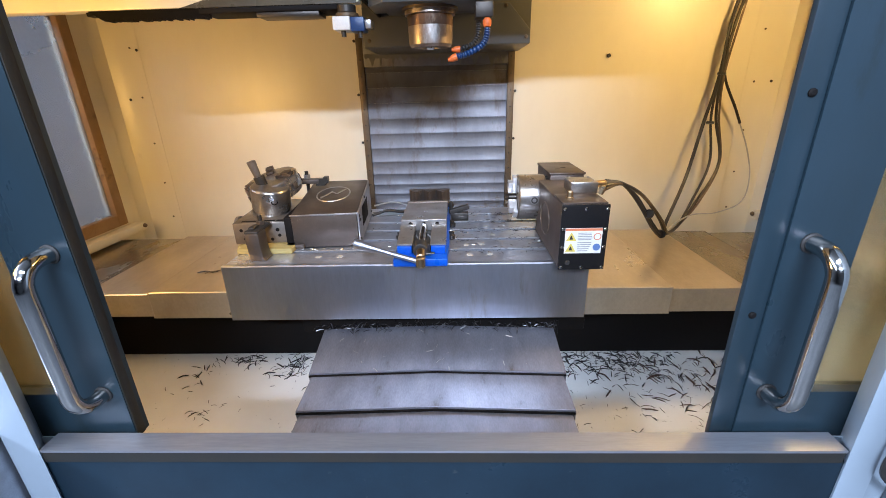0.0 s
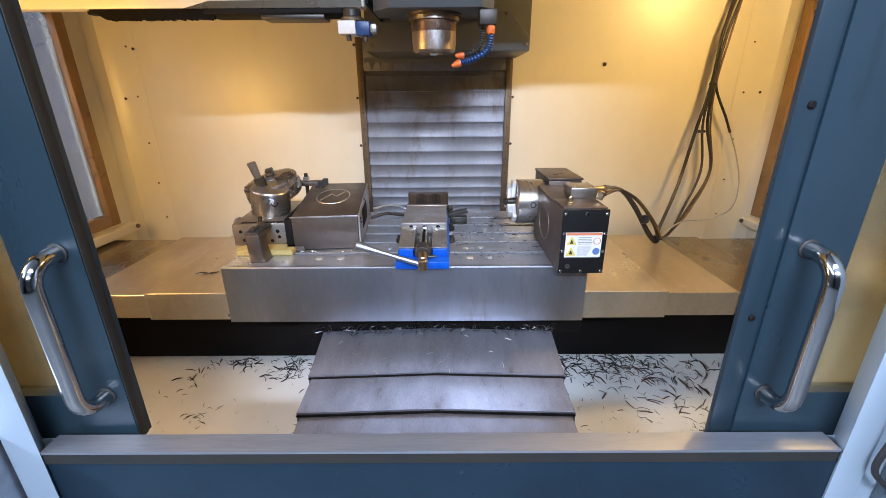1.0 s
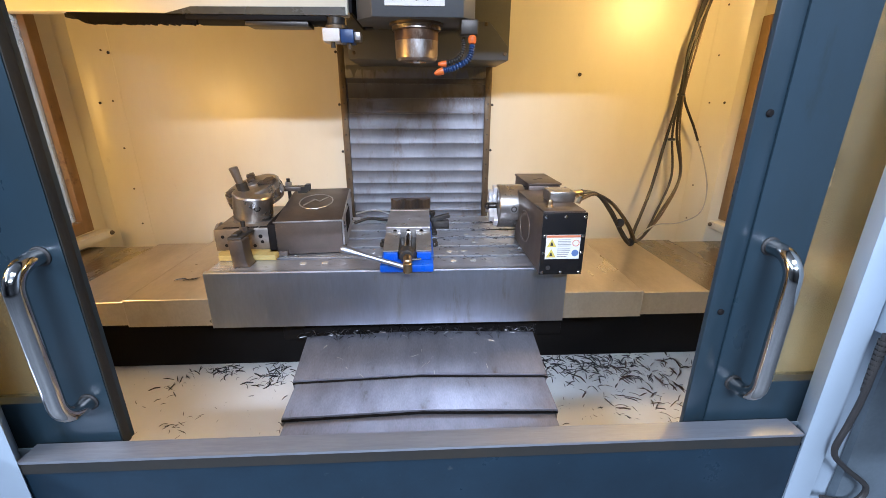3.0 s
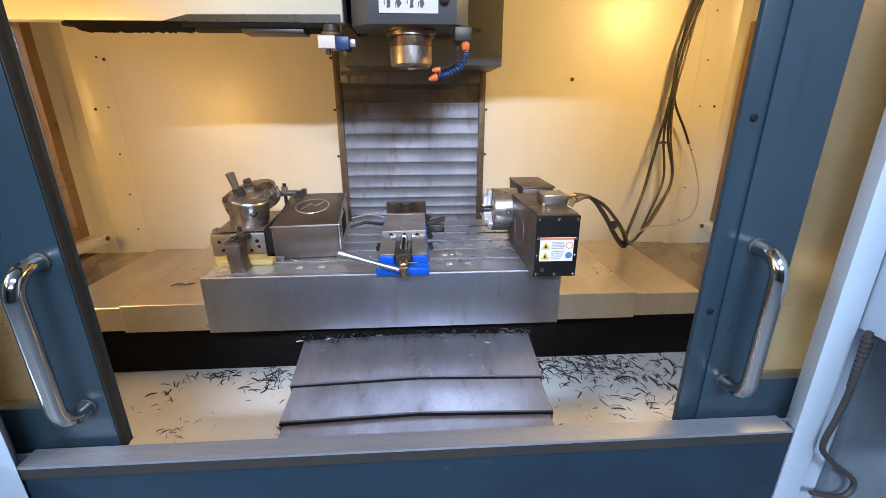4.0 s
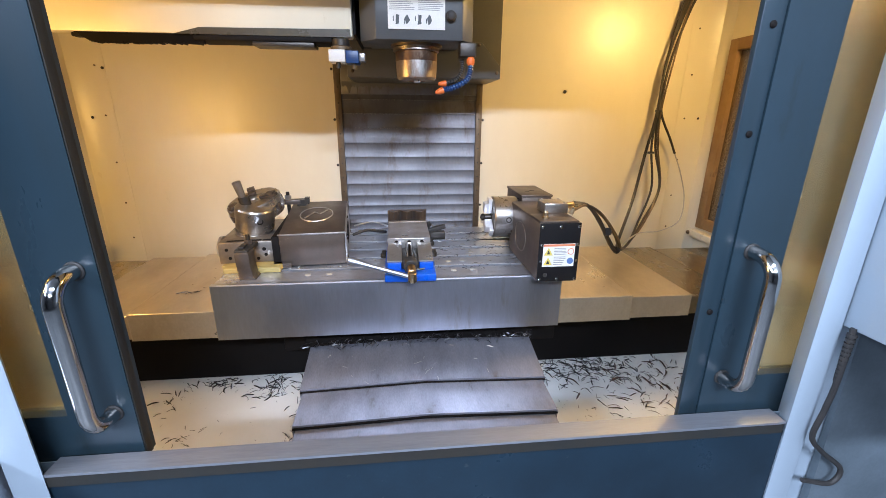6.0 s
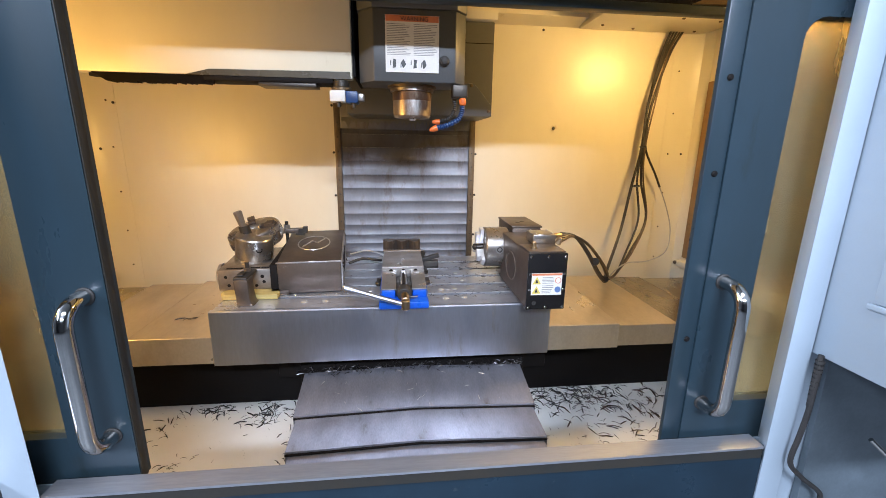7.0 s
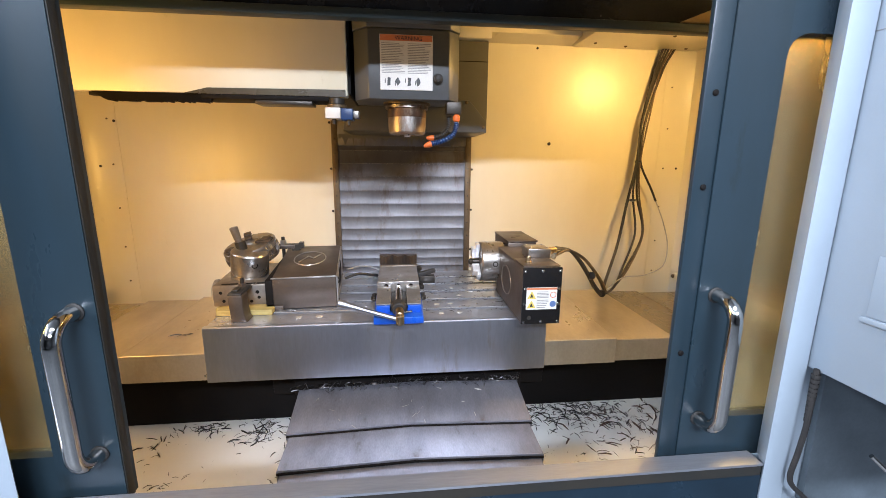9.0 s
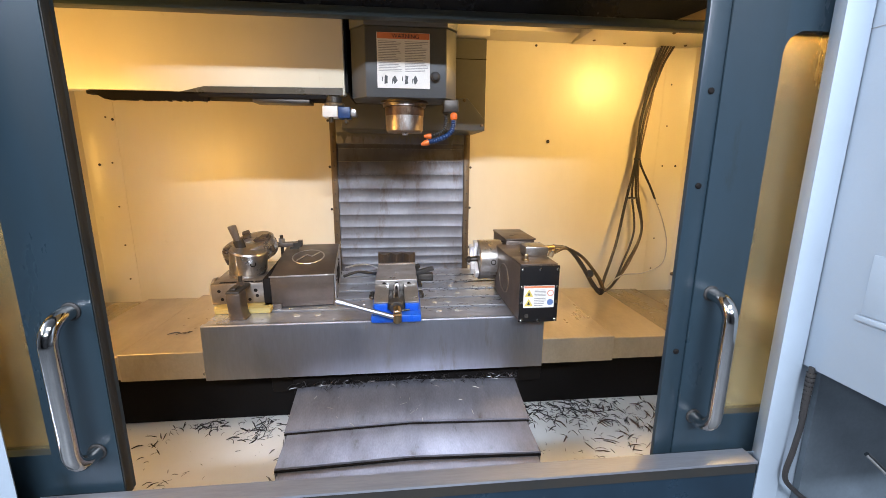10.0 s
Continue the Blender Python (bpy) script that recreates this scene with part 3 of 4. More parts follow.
nose = part("spindle_nose", bm_lathe([(0, 0.088), (0.022, 0.088), (0.024, 0.079), (0.09, 0.078), (0.115, 0.076), (0.124, 0.068), (0.126, 0.034), (0.10, 0.026)], (SX, SY, HB), (0, 0, -1), 40), M["spindle"], head, "stained bright steel spindle nose")
part("nose_band", bm_lathe([(0.0235, 0.0795), (0.024, 0.0800), (0.056, 0.0795), (0.057, 0.079)], (SX, SY, HB), (0, 0, -1), 40), M["rust_steel"], nose, "rusty brown band")
part("drive_dog", bm_box((SX - 0.012, SY - 0.055, HB - 0.135), (SX + 0.012, SY - 0.038, HB - 0.121), 0.002), M["machined"], nose)
part("mount_ring", bm_lathe([(0, 0.098), (0.008, 0.098), (0.010, 0.090)], (SX, SY, HB), (0, 0, -1), 40), M["rail"], head, "rusty ring round the spindle")
knob = part("knob", bm_lathe([(0, 0.020), (0.005, 0.020), (0.007, 0.015), (0.022, 0.014), (0.025, 0.009)], (0.103, 0.40, 1.998), (0, -1, 0), 20), M["rubber"], head, "black round plug")
# label
LX0, LX1, LZ0, LZ1 = -0.116, 0.082, 1.955, 2.150
label = part("warning_label", bm_box((LX0, 0.3955, LZ0), (LX1, 0.3995, LZ1)), M["paper"], head, "white warning sticker with an orange-red headline")
YF = 0.3945
part("label_headline", bm_box((LX0 + 0.002, YF, LZ1 - 0.022), (LX1 - 0.002, YF + 0.001, LZ1 - 0.001)), M["ink_red"], label)


def bars(x0, x1, z0, z1, rows, y, seed, thick=0.45):
    r = random.Random(seed)
    out = []
    step = (z1 - z0) / rows
    for i in range(rows):
        z = z1 - (i + 0.5) * step
        out.append(bm_box((x0, y, z - step * thick / 2), (x0 + (x1 - x0) * r.uniform(0.72, 1.0), y + 0.001, z + step * thick / 2)))
    return joined(*out)


part("small_print", joined(bars(LX0 + 0.006, LX0 + 0.094, LZ0 + 0.058, LZ1 - 0.028, 19, YF, 1, 0.32), bars(LX0 + 0.104, LX1 - 0.006, LZ0 + 0.058, LZ1 - 0.028, 19, YF, 2, 0.32)), M["ink"], label)
pict = []
for i in range(4):
    x, z = LX0 + 0.030 + i * 0.038, LZ0 + 0.030
    lean = (0.004, -0.005, 0.006, -0.002)[i]
    pict.append(bm_prism([(x - 0.004, z - 0.016), (x + 0.004 + lean, z - 0.013), (x + 0.008, z - 0.002), (x + 0.005 + lean, z + 0.013), (x - 0.002, z + 0.016), (x - 0.007 + lean, z + 0.004)], 1, YF, YF + 0.001))
    pict.append(bm_box((x - 0.013, YF, z - 0.010 + lean), (x - 0.010, YF + 0.001, z + 0.006 + lean)))
part("pictogram", joined(*pict), M["ink_black"], label)


def text_part(body, size, at, mat, parent, turn=(90, 0, 0)):
    """Raised lettering in the built-in font."""
    cu = bpy.data.curves.new("lettering", "FONT")
    cu.body, cu.size, cu.extrude, cu.align_x = body, size, 0.0003, "CENTER"
    tmp = bpy.data.objects.new("lettering", cu)
    me = bpy.data.meshes.new_from_object(tmp)
    bpy.data.objects.remove(tmp)
    me.transform(pose(*at, *turn))
    bm = bmesh.new()
    bm.from_mesh(me)
    return part("lettering", bm, mat, parent)


text_part("WARNING", 0.021, ((LX0 + LX1) / 2 + 0.008, YF - 0.0008, LZ1 - 0.0195), M["ink_black"], label)
# coolant block and hoses
blk = thing("coolant_nozzle", (0.168, 0.42, 1.75), "blue segmented coolant hose with orange tips under the head", "nozzle")
part("manifold", bm_box((0.138, 0.40, 1.872), (0.196, 0.47, 1.918), 0.004), M["dark_steel"], blk, "black hose manifold")


def bead_hose(points, r, mat, parent, name, lab):
    p = curve_points(points, 5)
    line, radii = [], []
    for a, b in zip(p, p[1:]):
        for f, q in ((0.0, 0.62), (0.3, 1.0), (0.7, 1.0), (0.95, 0.7)):
            line.append(a.lerp(b, f))
            radii.append(r * q)
    return part(name, bm_tube(line, r, 12, radii), mat, parent, lab)


bead_hose([(0.176, 0.41, 1.868), (0.176, 0.40, 1.825), (0.160, 0.395, 1.79), (0.110, 0.39, 1.765), (0.072, 0.385, 1.757)], 0.0105, M["hose_blue"], blk, "hose", "blue segmented hose")
bead_hose([(0.150, 0.44, 1.868), (0.150, 0.43, 1.83), (0.130, 0.42, 1.797), (0.085, 0.41, 1.780)], 0.009, M["rubber"], blk, "hose", "black segmented hose")
part("fitting", bm_lathe([(0, 0.010), (0.006, 0.014), (0.018, 0.014), (0.026, 0.010)], (0.176, 0.40, 1.868), (0, -0.2, -1), 14), M["orange"], blk, "orange fitting")
part("nozzle_tip", bm_lathe([(0, 0.012), (0.014, 0.011), (0.030, 0.005)], (0.076, 0.386, 1.757), (-1, -0.1, -0.35), 14), M["orange"], blk, "orange nozzle tip")
part("nozzle_tip", bm_lathe([(0, 0.011), (0.014, 0.010), (0.028, 0.005)], (0.088, 0.41, 1.781), (-1, -0.1, -0.05), 14), M["orange"], blk, "orange nozzle tip")

# ---- tool changer ----
tc = thing("tool_changer", (-0.72, 0.6, 1.87), "cream tool changer housing with a black brush underneath", "tool changer")
part("housing", bm_prism([(0.446, 1.933), (0.446, CZ - 0.002), (0.50, CZ - 0.002), (0.50, 1.933)], 0, -1.59, -0.244, 0.006), M["wall"], tc)
# added black sheet: shade of the gap between housing and head
part("dark_end", bm_box((-0.243, 0.47, 1.946), (-0.234, 0.90, CZ - 0.003)), M["base"], tc, "black sheet for the dark gap beside the housing")
part("lower_plate", bm_prism([(-0.847, 1.931), (-0.760, 1.9525), (-0.252, 1.957), (-0.252, 1.931)], 1, 0.438, 0.4455), M["dripsheet"], tc, "dark olive-brown drip plate")
part("under_tray", bm_box((-0.783, 0.440, 1.914), (-0.316, 0.56, 1.9305), 0.003), M["base"], tc)
part("under_block", bm_box((-0.592, 0.445, 1.899), (-0.38, 0.53, 1.9135), 0.003), M["dark_steel"], tc)
br = []
rb = random.Random(3)
for k in range(150):
    x = -1.166 + k * 0.00276
    L = 0.020 + rb.uniform(0, 0.008) if k > 16 else 0.022 * k / 16
    br.append(bm_box((x - 0.0019, 0.448, 1.931 - L * 1.2), (x + 0.0019, 0.463, 1.9325)))
part("brush", joined(*br), M["base"], tc, "black bristle strip")
part("brush_holder", bm_box((-1.187, 0.464, 1.920), (-0.741, 0.499, 1.9325), 0.002), M["base"], tc)
pot = thing("tool_gripper", (-0.275, 0.42, 1.83), "small tool pot with pale block under the tool changer", "tool holder")
part("stem", bm_cyl((-0.285, 0.44, 1.90), (-0.285, 0.44, 1.925), 0.030, seg=20, edge=0.003), M["dark_steel"], pot)
part("collar", bm_cyl((-0.285, 0.44, 1.886), (-0.285, 0.44, 1.901), 0.038, seg=20, edge=0.003), M["rail"], pot)
part("block", bm_box((-0.325, 0.39, 1.846), (-0.268, 0.47, 1.886), 0.003), M["paper"], pot, "pale steel block")
part("tag", bm_box((-0.267, 0.392, 1.842), (-0.222, 0.46, 1.884), 0.003), M["hose_blue"], pot, "dark blue plastic clip")
part("finger", bm_box((-0.221, 0.395, 1.850), (-0.200, 0.45, 1.876), 0.003), M["machined"], pot)
part("pin", bm_cyl((-0.24, 0.41, 1.825), (-0.24, 0.41, 1.843), 0.008, seg=12), M["dark_steel"], pot)
part("pin", bm_cyl((-0.295, 0.41, 1.828), (-0.295, 0.41, 1.847), 0.008, seg=12), M["dark_steel"], pot)

# ---- machine base and way covers ----
base = thing("bed_casting", (0, 0.8, FZ), "iron bed casting, the dark under the sliding table put into its colour", "casting")
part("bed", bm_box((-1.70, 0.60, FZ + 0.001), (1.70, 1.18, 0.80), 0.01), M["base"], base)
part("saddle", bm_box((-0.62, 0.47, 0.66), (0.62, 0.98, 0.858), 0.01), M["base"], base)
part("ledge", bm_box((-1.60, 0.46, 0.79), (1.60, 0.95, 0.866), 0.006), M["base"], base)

TX0, TX1, TYF, TYB, TZ = -0.779, 0.530, 0.232, 0.985, 1.083


def way_plate(x0, x1, top, depth_front, mat, parent):
    """A folded sheet hood: top, front flange, back flange."""
    t = 0.003
    bm = bm_prism([(depth_front, 0.868), (depth_front, top - 0.002), (depth_front + 0.002, top), (0.945, top), (0.95, 0.90), (0.945, 0.90), (0.94, top - t), (depth_front + t, top - t), (depth_front + t, 0.868)],
                  0, x0, x1)
    plate_ob = part("cover_plate", bm, mat, parent)
    part("plate_lip", bm_box((x0 if x0 < 0 else x1 - 0.004, depth_front - 0.0012, 0.872), (x0 + 0.004 if x0 < 0 else x1, 0.94, top + 0.0012), 0.0005), mat, parent)
    return plate_ob


xr = thing("table_way_cover", (0.9, 0.6, 0.868), "telescoping stainless way cover beside the table, warm wall reflection tinted in", "way cover", "table way covers")
way_plate(TX1 + 0.002, 0.842, 0.976, 0.245, M["cover"], xr)
way_plate(0.80, 1.112, 0.962, 0.260, M["cover"], xr)
way_plate(1.05, 1.34, 0.949, 0.275, M["cover_oily"], xr)
way_plate(1.30, 1.70, 0.938, 0.285, M["cover_oily"], xr)
xl = thing("table_way_cover", (-1.2, 0.6, 0.868), "telescoping stainless way cover beside the table, warm wall reflection tinted in", "way cover", "table way covers")
way_plate(-1.088, TX0 - 0.002, 0.976, 0.245, M["cover"], xl)
way_plate(-1.36, -1.05, 0.962, 0.260, M["cover"], xl)
way_plate(-1.72, -1.32, 0.949, 0.275, M["cover_oily"], xl)


def roof_plate(w, yb, zb, yf, zf, ridge, skirt):
    bm = bmesh.new()
    rows = []
    for y, z in ((yb, zb), (yf, zf)):
        rows.append([bm.verts.new(p) for p in ((-w, y, z - skirt), (-w, y, z), (0.0, y, z + ridge), (w, y, z), (w, y, z - skirt))])
    for k in range(4):
        bm.faces.new((rows[0][k], rows[0][k + 1], rows[1][k + 1], rows[1][k]))
    bmesh.ops.recalc_face_normals(bm, faces=bm.faces[:])
    bmesh.ops.solidify(bm, geom=bm.faces[:], thickness=0.0045)
    bmesh.ops.translate(bm, verts=bm.verts[:], vec=(-0.012, 0, 0))
    return bm


yc = thing("saddle_way_cover", (0, 0, FZ), "ridged grey steel telescoping cover sloping towards the sill", "way cover")
part("cover_plate", roof_plate(0.462, 0.338, 0.755, 0.114, 0.707, 0.016, 0.05), M["ycover"], yc)
part("cover_plate", roof_plate(0.452, 0.200, 0.700, -0.055, 0.690, 0.016, 0.07), M["ycover"], yc)
part("cover_plate", roof_plate(0.442, 0.060, 0.680, -0.250, 0.668, 0.016, 0.09), M["ycover"], yc)
part("cover_plate", roof_plate(0.432, -0.130, 0.660, -0.350, 0.650, 0.016, 0.10), M["ycover"], yc)
for y, z, w in ((0.1125, 0.703, 0.462), (-0.0565, 0.686, 0.452), (-0.2515, 0.664, 0.442)):
    part("wiper_lip", bm_prism([(-w, z - 0.0085), (-w, z - 0.002), (0, z + 0.014), (w, z - 0.002), (w, z - 0.0085), (0, z + 0.0075)], 1, y - 0.0015, y + 0.003), M["base"], yc, "black rubber wiper lip").location.x -= 0.012
for y, z, w in ((0.1155, 0.7095, 0.458), (-0.0535, 0.6925, 0.448), (-0.2485, 0.6705, 0.438)):
    part("worn_edge", bm_prism([(-w, z - 0.002), (-w, z + 0.0005), (0, z + 0.0165), (w, z + 0.0005), (w, z - 0.002), (0, z + 0.0140)], 1, y - 0.0015, y + 0.0015), M["ycover"], yc).location.x -= 0.012
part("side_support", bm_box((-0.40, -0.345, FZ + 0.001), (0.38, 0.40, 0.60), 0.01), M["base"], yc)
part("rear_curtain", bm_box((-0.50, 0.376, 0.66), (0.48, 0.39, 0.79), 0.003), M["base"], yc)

# ---- table ----
table = thing("machine_table", ((TX0 + TX1) / 2, 0.6, 0.864), "oily T-slotted machine table behind a brushed stainless apron", "machine table")
apron = part("apron", bm_prism([(TYF, 0.864), (TYF, TZ - 0.004), (TYF + 0.004, TZ), (TYF + 0.022, TZ), (TYF + 0.022, TZ - 0.004), (TYF + 0.004, TZ - 0.008), (TYF + 0.004, 0.864)], 0, TX0, TX1),
             M["steel"], table, "brushed stainless front apron")
part("end_cheek", bm_box((TX0 + 0.001, TYF + 0.005, 0.866), (TX0 + 0.006, TYB, TZ - 0.012)), M["steel"], table)
part("end_cheek", bm_box((TX1 - 0.006, TYF + 0.005, 0.866), (TX1 - 0.001, TYB, TZ - 0.012)), M["steel"], table)
SLOTS = tuple(0.365 + k * 0.122 for k in range(5))
prof = [(TYF + 0.023, 0.88), (TYF + 0.023, TZ)]
for y in SLOTS:
    prof += [(y - 0.010, TZ), (y - 0.010, TZ - 0.022), (y - 0.018, TZ - 0.022), (y - 0.018, TZ - 0.036), (y + 0.018, TZ - 0.036), (y + 0.018, TZ - 0.022), (y + 0.010, TZ - 0.022), (y + 0.010, TZ)]
prof += [(TYB, TZ), (TYB, 0.88)]
part("slotted_top", bm_prism(prof, 0, TX0 + 0.008, TX1 - 0.008), M["table"], table, "oil-wet cast top with five T-slots")
for y in SLOTS:
    part("slot_edge", bm_box((TX0 + 0.01, y + 0.0102, TZ - 0.0005), (TX1 - 0.01, y + 0.0135, TZ + 0.0012)), M["alloy"], table, "bright line along the far slot edge")
marks = [(-0.45, 0.315), (-0.37, 0.318), (0.115, 0.318), (0.19, 0.322), (0.105, 0.425), (0.165, 0.43), (0.20, 0.66), (0.22, 0.545)]
for x, y in marks:
    part("dowel_plug", bm_lathe([(0, 0.0125), (0.0015, 0.012)], (x, y, TZ - 0.0002), (0, 0, 1), 16), M["coolant_mark"], table, "pale round plug in the table top")


# ---- small chips, uncounted ----
def chips(name, n, where, size, mat, seed, label, flatness=0.35, curl=True, parent=None):
    r = random.Random(seed)
    verts, faces = [], []
    for _ in range(n):
        p = where(r)
        if p is None:
            continue
        L = size * r.uniform(0.4, 1.6)
        w = L * r.uniform(0.05, 0.12)
        a = r.uniform(0, math.tau)
        c = (r.uniform(-1.6, 1.6) if r.random() < 0.3 else r.uniform(-0.25, 0.25)) if curl else 0
        tilt = r.uniform(0, flatness)
        steps = 4
        x, y, z = p
        h = a
        base = len(verts)
        zz = 0.0006
        for k in range(steps + 1):
            nx, ny = -math.sin(h), math.cos(h)
            ww = w * (0.5 if k in (0, steps) else 1.0)
            verts += [(x + nx * ww / 2, y + ny * ww / 2, z + zz), (x - nx * ww / 2, y - ny * ww / 2, z + zz + ww * 0.5), (x, y, z + zz + ww * 0.9)]
            x += math.cos(h) * L / steps
            y += math.sin(h) * L / steps
            zz += tilt * L / steps * (1 if k < 2 else -0.6)
            zz = max(zz, 0.0004)
            h += c / steps
        for k in range(steps):
            q = base + 3 * k
            for i in range(3):
                faces.append((q + i, q + (i + 1) % 3, q + 3 + (i + 1) % 3, q + 3 + i))
    me = bpy.data.meshes.new(name)
    me.from_pydata(verts, [], faces)
    me.materials.append(mat)
    ob = new(name, me)
    return tagged(ob, label, "metal chips", kind="stuff")


def heap(x, y, sx, sy, z=FZ, keep=lambda p: True):
    def f(r):
        p = (r.gauss(x, sx), r.gauss(y, sy), z)
        return p if keep(p) else None
    return f


right_ok = lambda p: 0.50 < p[0] < 1.6 and -0.30 < p[1] < 0.60
left_ok = lambda p: -1.6 < p[0] < -0.50 and -0.30 < p[1] < 0.60
chips("chip_scatter", 420, heap(0.78, 0.52, 0.20, 0.075, keep=right_ok), 0.036, M["chip"], 11, "blue-black steel chips heaped on the white pan floor")
chips("chip_scatter", 130, heap(1.05, 0.36, 0.20, 0.13, keep=right_ok), 0.044, M["rust_chip"], 12, "blue-black steel chips strewn on the white pan floor")
chips("chip_scatter", 70, heap(0.80, 0.25, 0.22, 0.16, keep=right_ok), 0.022, M["chip"], 13, "small dark chips strewn on the white pan floor")
chips("chip_scatter", 16, heap(1.00, 0.10, 0.03, 0.02, keep=right_ok), 0.020, M["rail"], 16, "rusty clump of chips on the pan floor")
chips("chip_scatter", 110, heap(-0.68, 0.50, 0.08, 0.06, keep=left_ok), 0.036, M["chip"], 14, "blue-black steel chips beside the saddle cover")
chips("chip_scatter", 10, heap(-0.98, 0.20, 0.018, 0.018, keep=left_ok), 0.030, M["chip"], 15, "loose clump of long dark chips on the pan floor")
chips("chip_scatter", 14, heap(-1.10, 0.45, 0.035, 0.03, keep=left_ok), 0.034, M["chip"], 34, "few long dark chips on the white pan floor")
chips("chip_scatter", 70, heap(-0.93, 0.56, 0.08, 0.03, keep=left_ok), 0.034, M["chip"], 35, "blue-black steel chips along the bed casting")
chips("chip_scatter", 22, heap(-1.05, 0.22, 0.12, 0.12, keep=left_ok), 0.018, M["chip"], 17, "few small dark chips on the white pan floor")
chips("chip_scatter", 110, lambda r: (r.uniform(-0.57, -0.49), r.uniform(-0.25, 0.35), FZ), 0.022, M["chip"], 18, "chips lying along the edge of the saddle cover")
chips("chip_scatter", 26, lambda r: (r.uniform(0.47, 0.53), r.uniform(-0.25, 0.35), FZ), 0.016, M["chip"], 24, "chips lying along the edge of the saddle cover")
chips("chip_scatter", 260, lambda r: (r.uniform(0.52, 1.5), r.uniform(-0.30, 0.58), FZ), 0.006, M["chip"], 31, "fine dark grit strewn on the white pan floor")
chips("chip_scatter", 170, lambda r: (r.uniform(-1.5, -0.52), r.uniform(-0.30, 0.58), FZ), 0.006, M["chip"], 32, "fine dark grit strewn on the white pan floor")
chips("chip_scatter", 60, lambda r: (r.gauss(-0.535, 0.014), r.choice((0.02, 0.10, -0.12, 0.25)) + r.gauss(0, 0.03), FZ), 0.030, M["grey_chip"], 33, "tangled grey curls beside the saddle cover", 0.9)
chips("chip_ridge", 150, lambda r: (r.uniform(-0.49, 0.47), 0.334 + r.uniform(-0.014, 0.010), 0.750 + 0.016 * (1 - abs(r.uniform(-1, 1))) + r.uniform(0, 0.018)), 0.026, M["chip"], 19, "ragged line of chips along the top of the saddle cover", 0.9)
chips("chip_ridge", 120, lambda r: (r.uniform(-0.48, 0.46), 0.332 + r.uniform(-0.012, 0.01), 0.752 + r.uniform(0, 0.016)), 0.022, M["grey_chip"], 20, "bright curls among the chips on the saddle cover", 0.9)


def on_cover(r):
    x, y = r.uniform(-0.44, 0.42), r.uniform(0.12, 0.32)
    return (x, y, 0.706 + (y - 0.104) / 0.234 * 0.049 + 0.016 * (1 - abs(x + 0.012) / 0.462) + 0.001)


chips("chip_scatter", 22, on_cover, 0.020, M["coolant_mark"], 21, "tiny bright curls on the grey saddle cover", 0.1)
chips("chip_scatter", 230, lambda r: (r.uniform(0.05, 0.42), r.choice(SLOTS) + r.gauss(0, 0.02), TZ), 0.016, M["chip"], 22, "dark wet chips along the table slots")
chips("chip_scatter", 300, lambda r: (r.uniform(-0.31, 0.42), r.uniform(0.40, 0.97), TZ), 0.014, M["bright_chip"], 23, "bright aluminium chips on the table top")
chips("chip_scatter", 120, lambda r: (r.uniform(-0.56, -0.30), 0.395 + r.gauss(0, 0.008), TZ), 0.009, M["bright_chip"], 25, "line of fine bright swarf before the rotary unit")
chips("chip_scatter", 40, lambda r: (r.gauss(-0.86, 0.05), r.gauss(0.62, 0.06), 0.976), 0.012, M["rail"], 26, "few brown chips on the way cover")
chips("chip_scatter", 5, heap(-0.955, 0.43, 0.01, 0.006, z=0.976), 0.030, M["chip"], 27, "long steel curl lying on the way cover", 0.1)


# ---- rotary unit with the black end plate ----
ru = thing("rotary_indexer", (0.475, 0.4, TZ), "brown rotary indexer with black sheet for the dark gap beside the housing and steel chuck", "rotary indexer")
X0, X1 = 0.403, 0.551
part("body", bm_box((X0, 0.168, TZ + 0.003), (X1, 0.575, 1.306), 0.006), M["rotary"], ru)
part("top_ledge", bm_box((X0 + 0.002, 0.172, 1.3065), (X1 - 0.002, 0.30, 1.312), 0.002), M["rotary"], ru)
part("base_foot", bm_box((X0 + 0.004, 0.26, TZ + 0.0005), (X1 - 0.004, 0.56, TZ + 0.006), 0.001), M["dark_steel"], ru)
plate = part("end_plate", bm_box((X0 - 0.001, 0.158, TZ + 0.004), (X1 + 0.001, 0.1675, 1.308), 0.002), M["black"], ru, "gloss black sheet for the dark gap beside the housing")
for sxp, szp in ((0.012, 0.010), (0.5, 0.010), (0.988, 0.010), (0.012, 0.99), (0.5, 0.99), (0.988, 0.99), (0.012, 0.36), (0.988, 0.36), (0.012, 0.66), (0.988, 0.66)):
    x = X0 + 0.006 + (X1 - X0 - 0.012) * sxp
    zz = TZ + 0.011 + (1.302 - TZ - 0.016) * szp
    part("screw", bm_lathe([(0, 0.0058), (0.002, 0.0056), (0.004, 0.0035), (0.0045, 0.001)], (x, 0.158, zz), (0, -1, 0), 12), M["chrome"], plate, "bright cap screw")
part("plug", bm_lathe([(0, 0.008), (0.004, 0.007)], (X0 + 0.028, 0.158, TZ + 0.030), (0, -1, 0), 14), M["rubber"], plate)
lx0, lx1, lz0, lz1 = X0 + 0.014, X1 - 0.016, 1.146, 1.232
stick = part("safety_label", bm_box((lx0, 0.1562, lz0), (lx1, 0.1578, lz1)), M["paper"], plate, "white safety sticker with yellow triangles")
YL = 0.1555
part("headline", bm_box((lx0 + 0.001, YL, lz1 - 0.009), (lx1 - 0.001, YL + 0.0006, lz1 - 0.001)), M["ink_red"], stick)
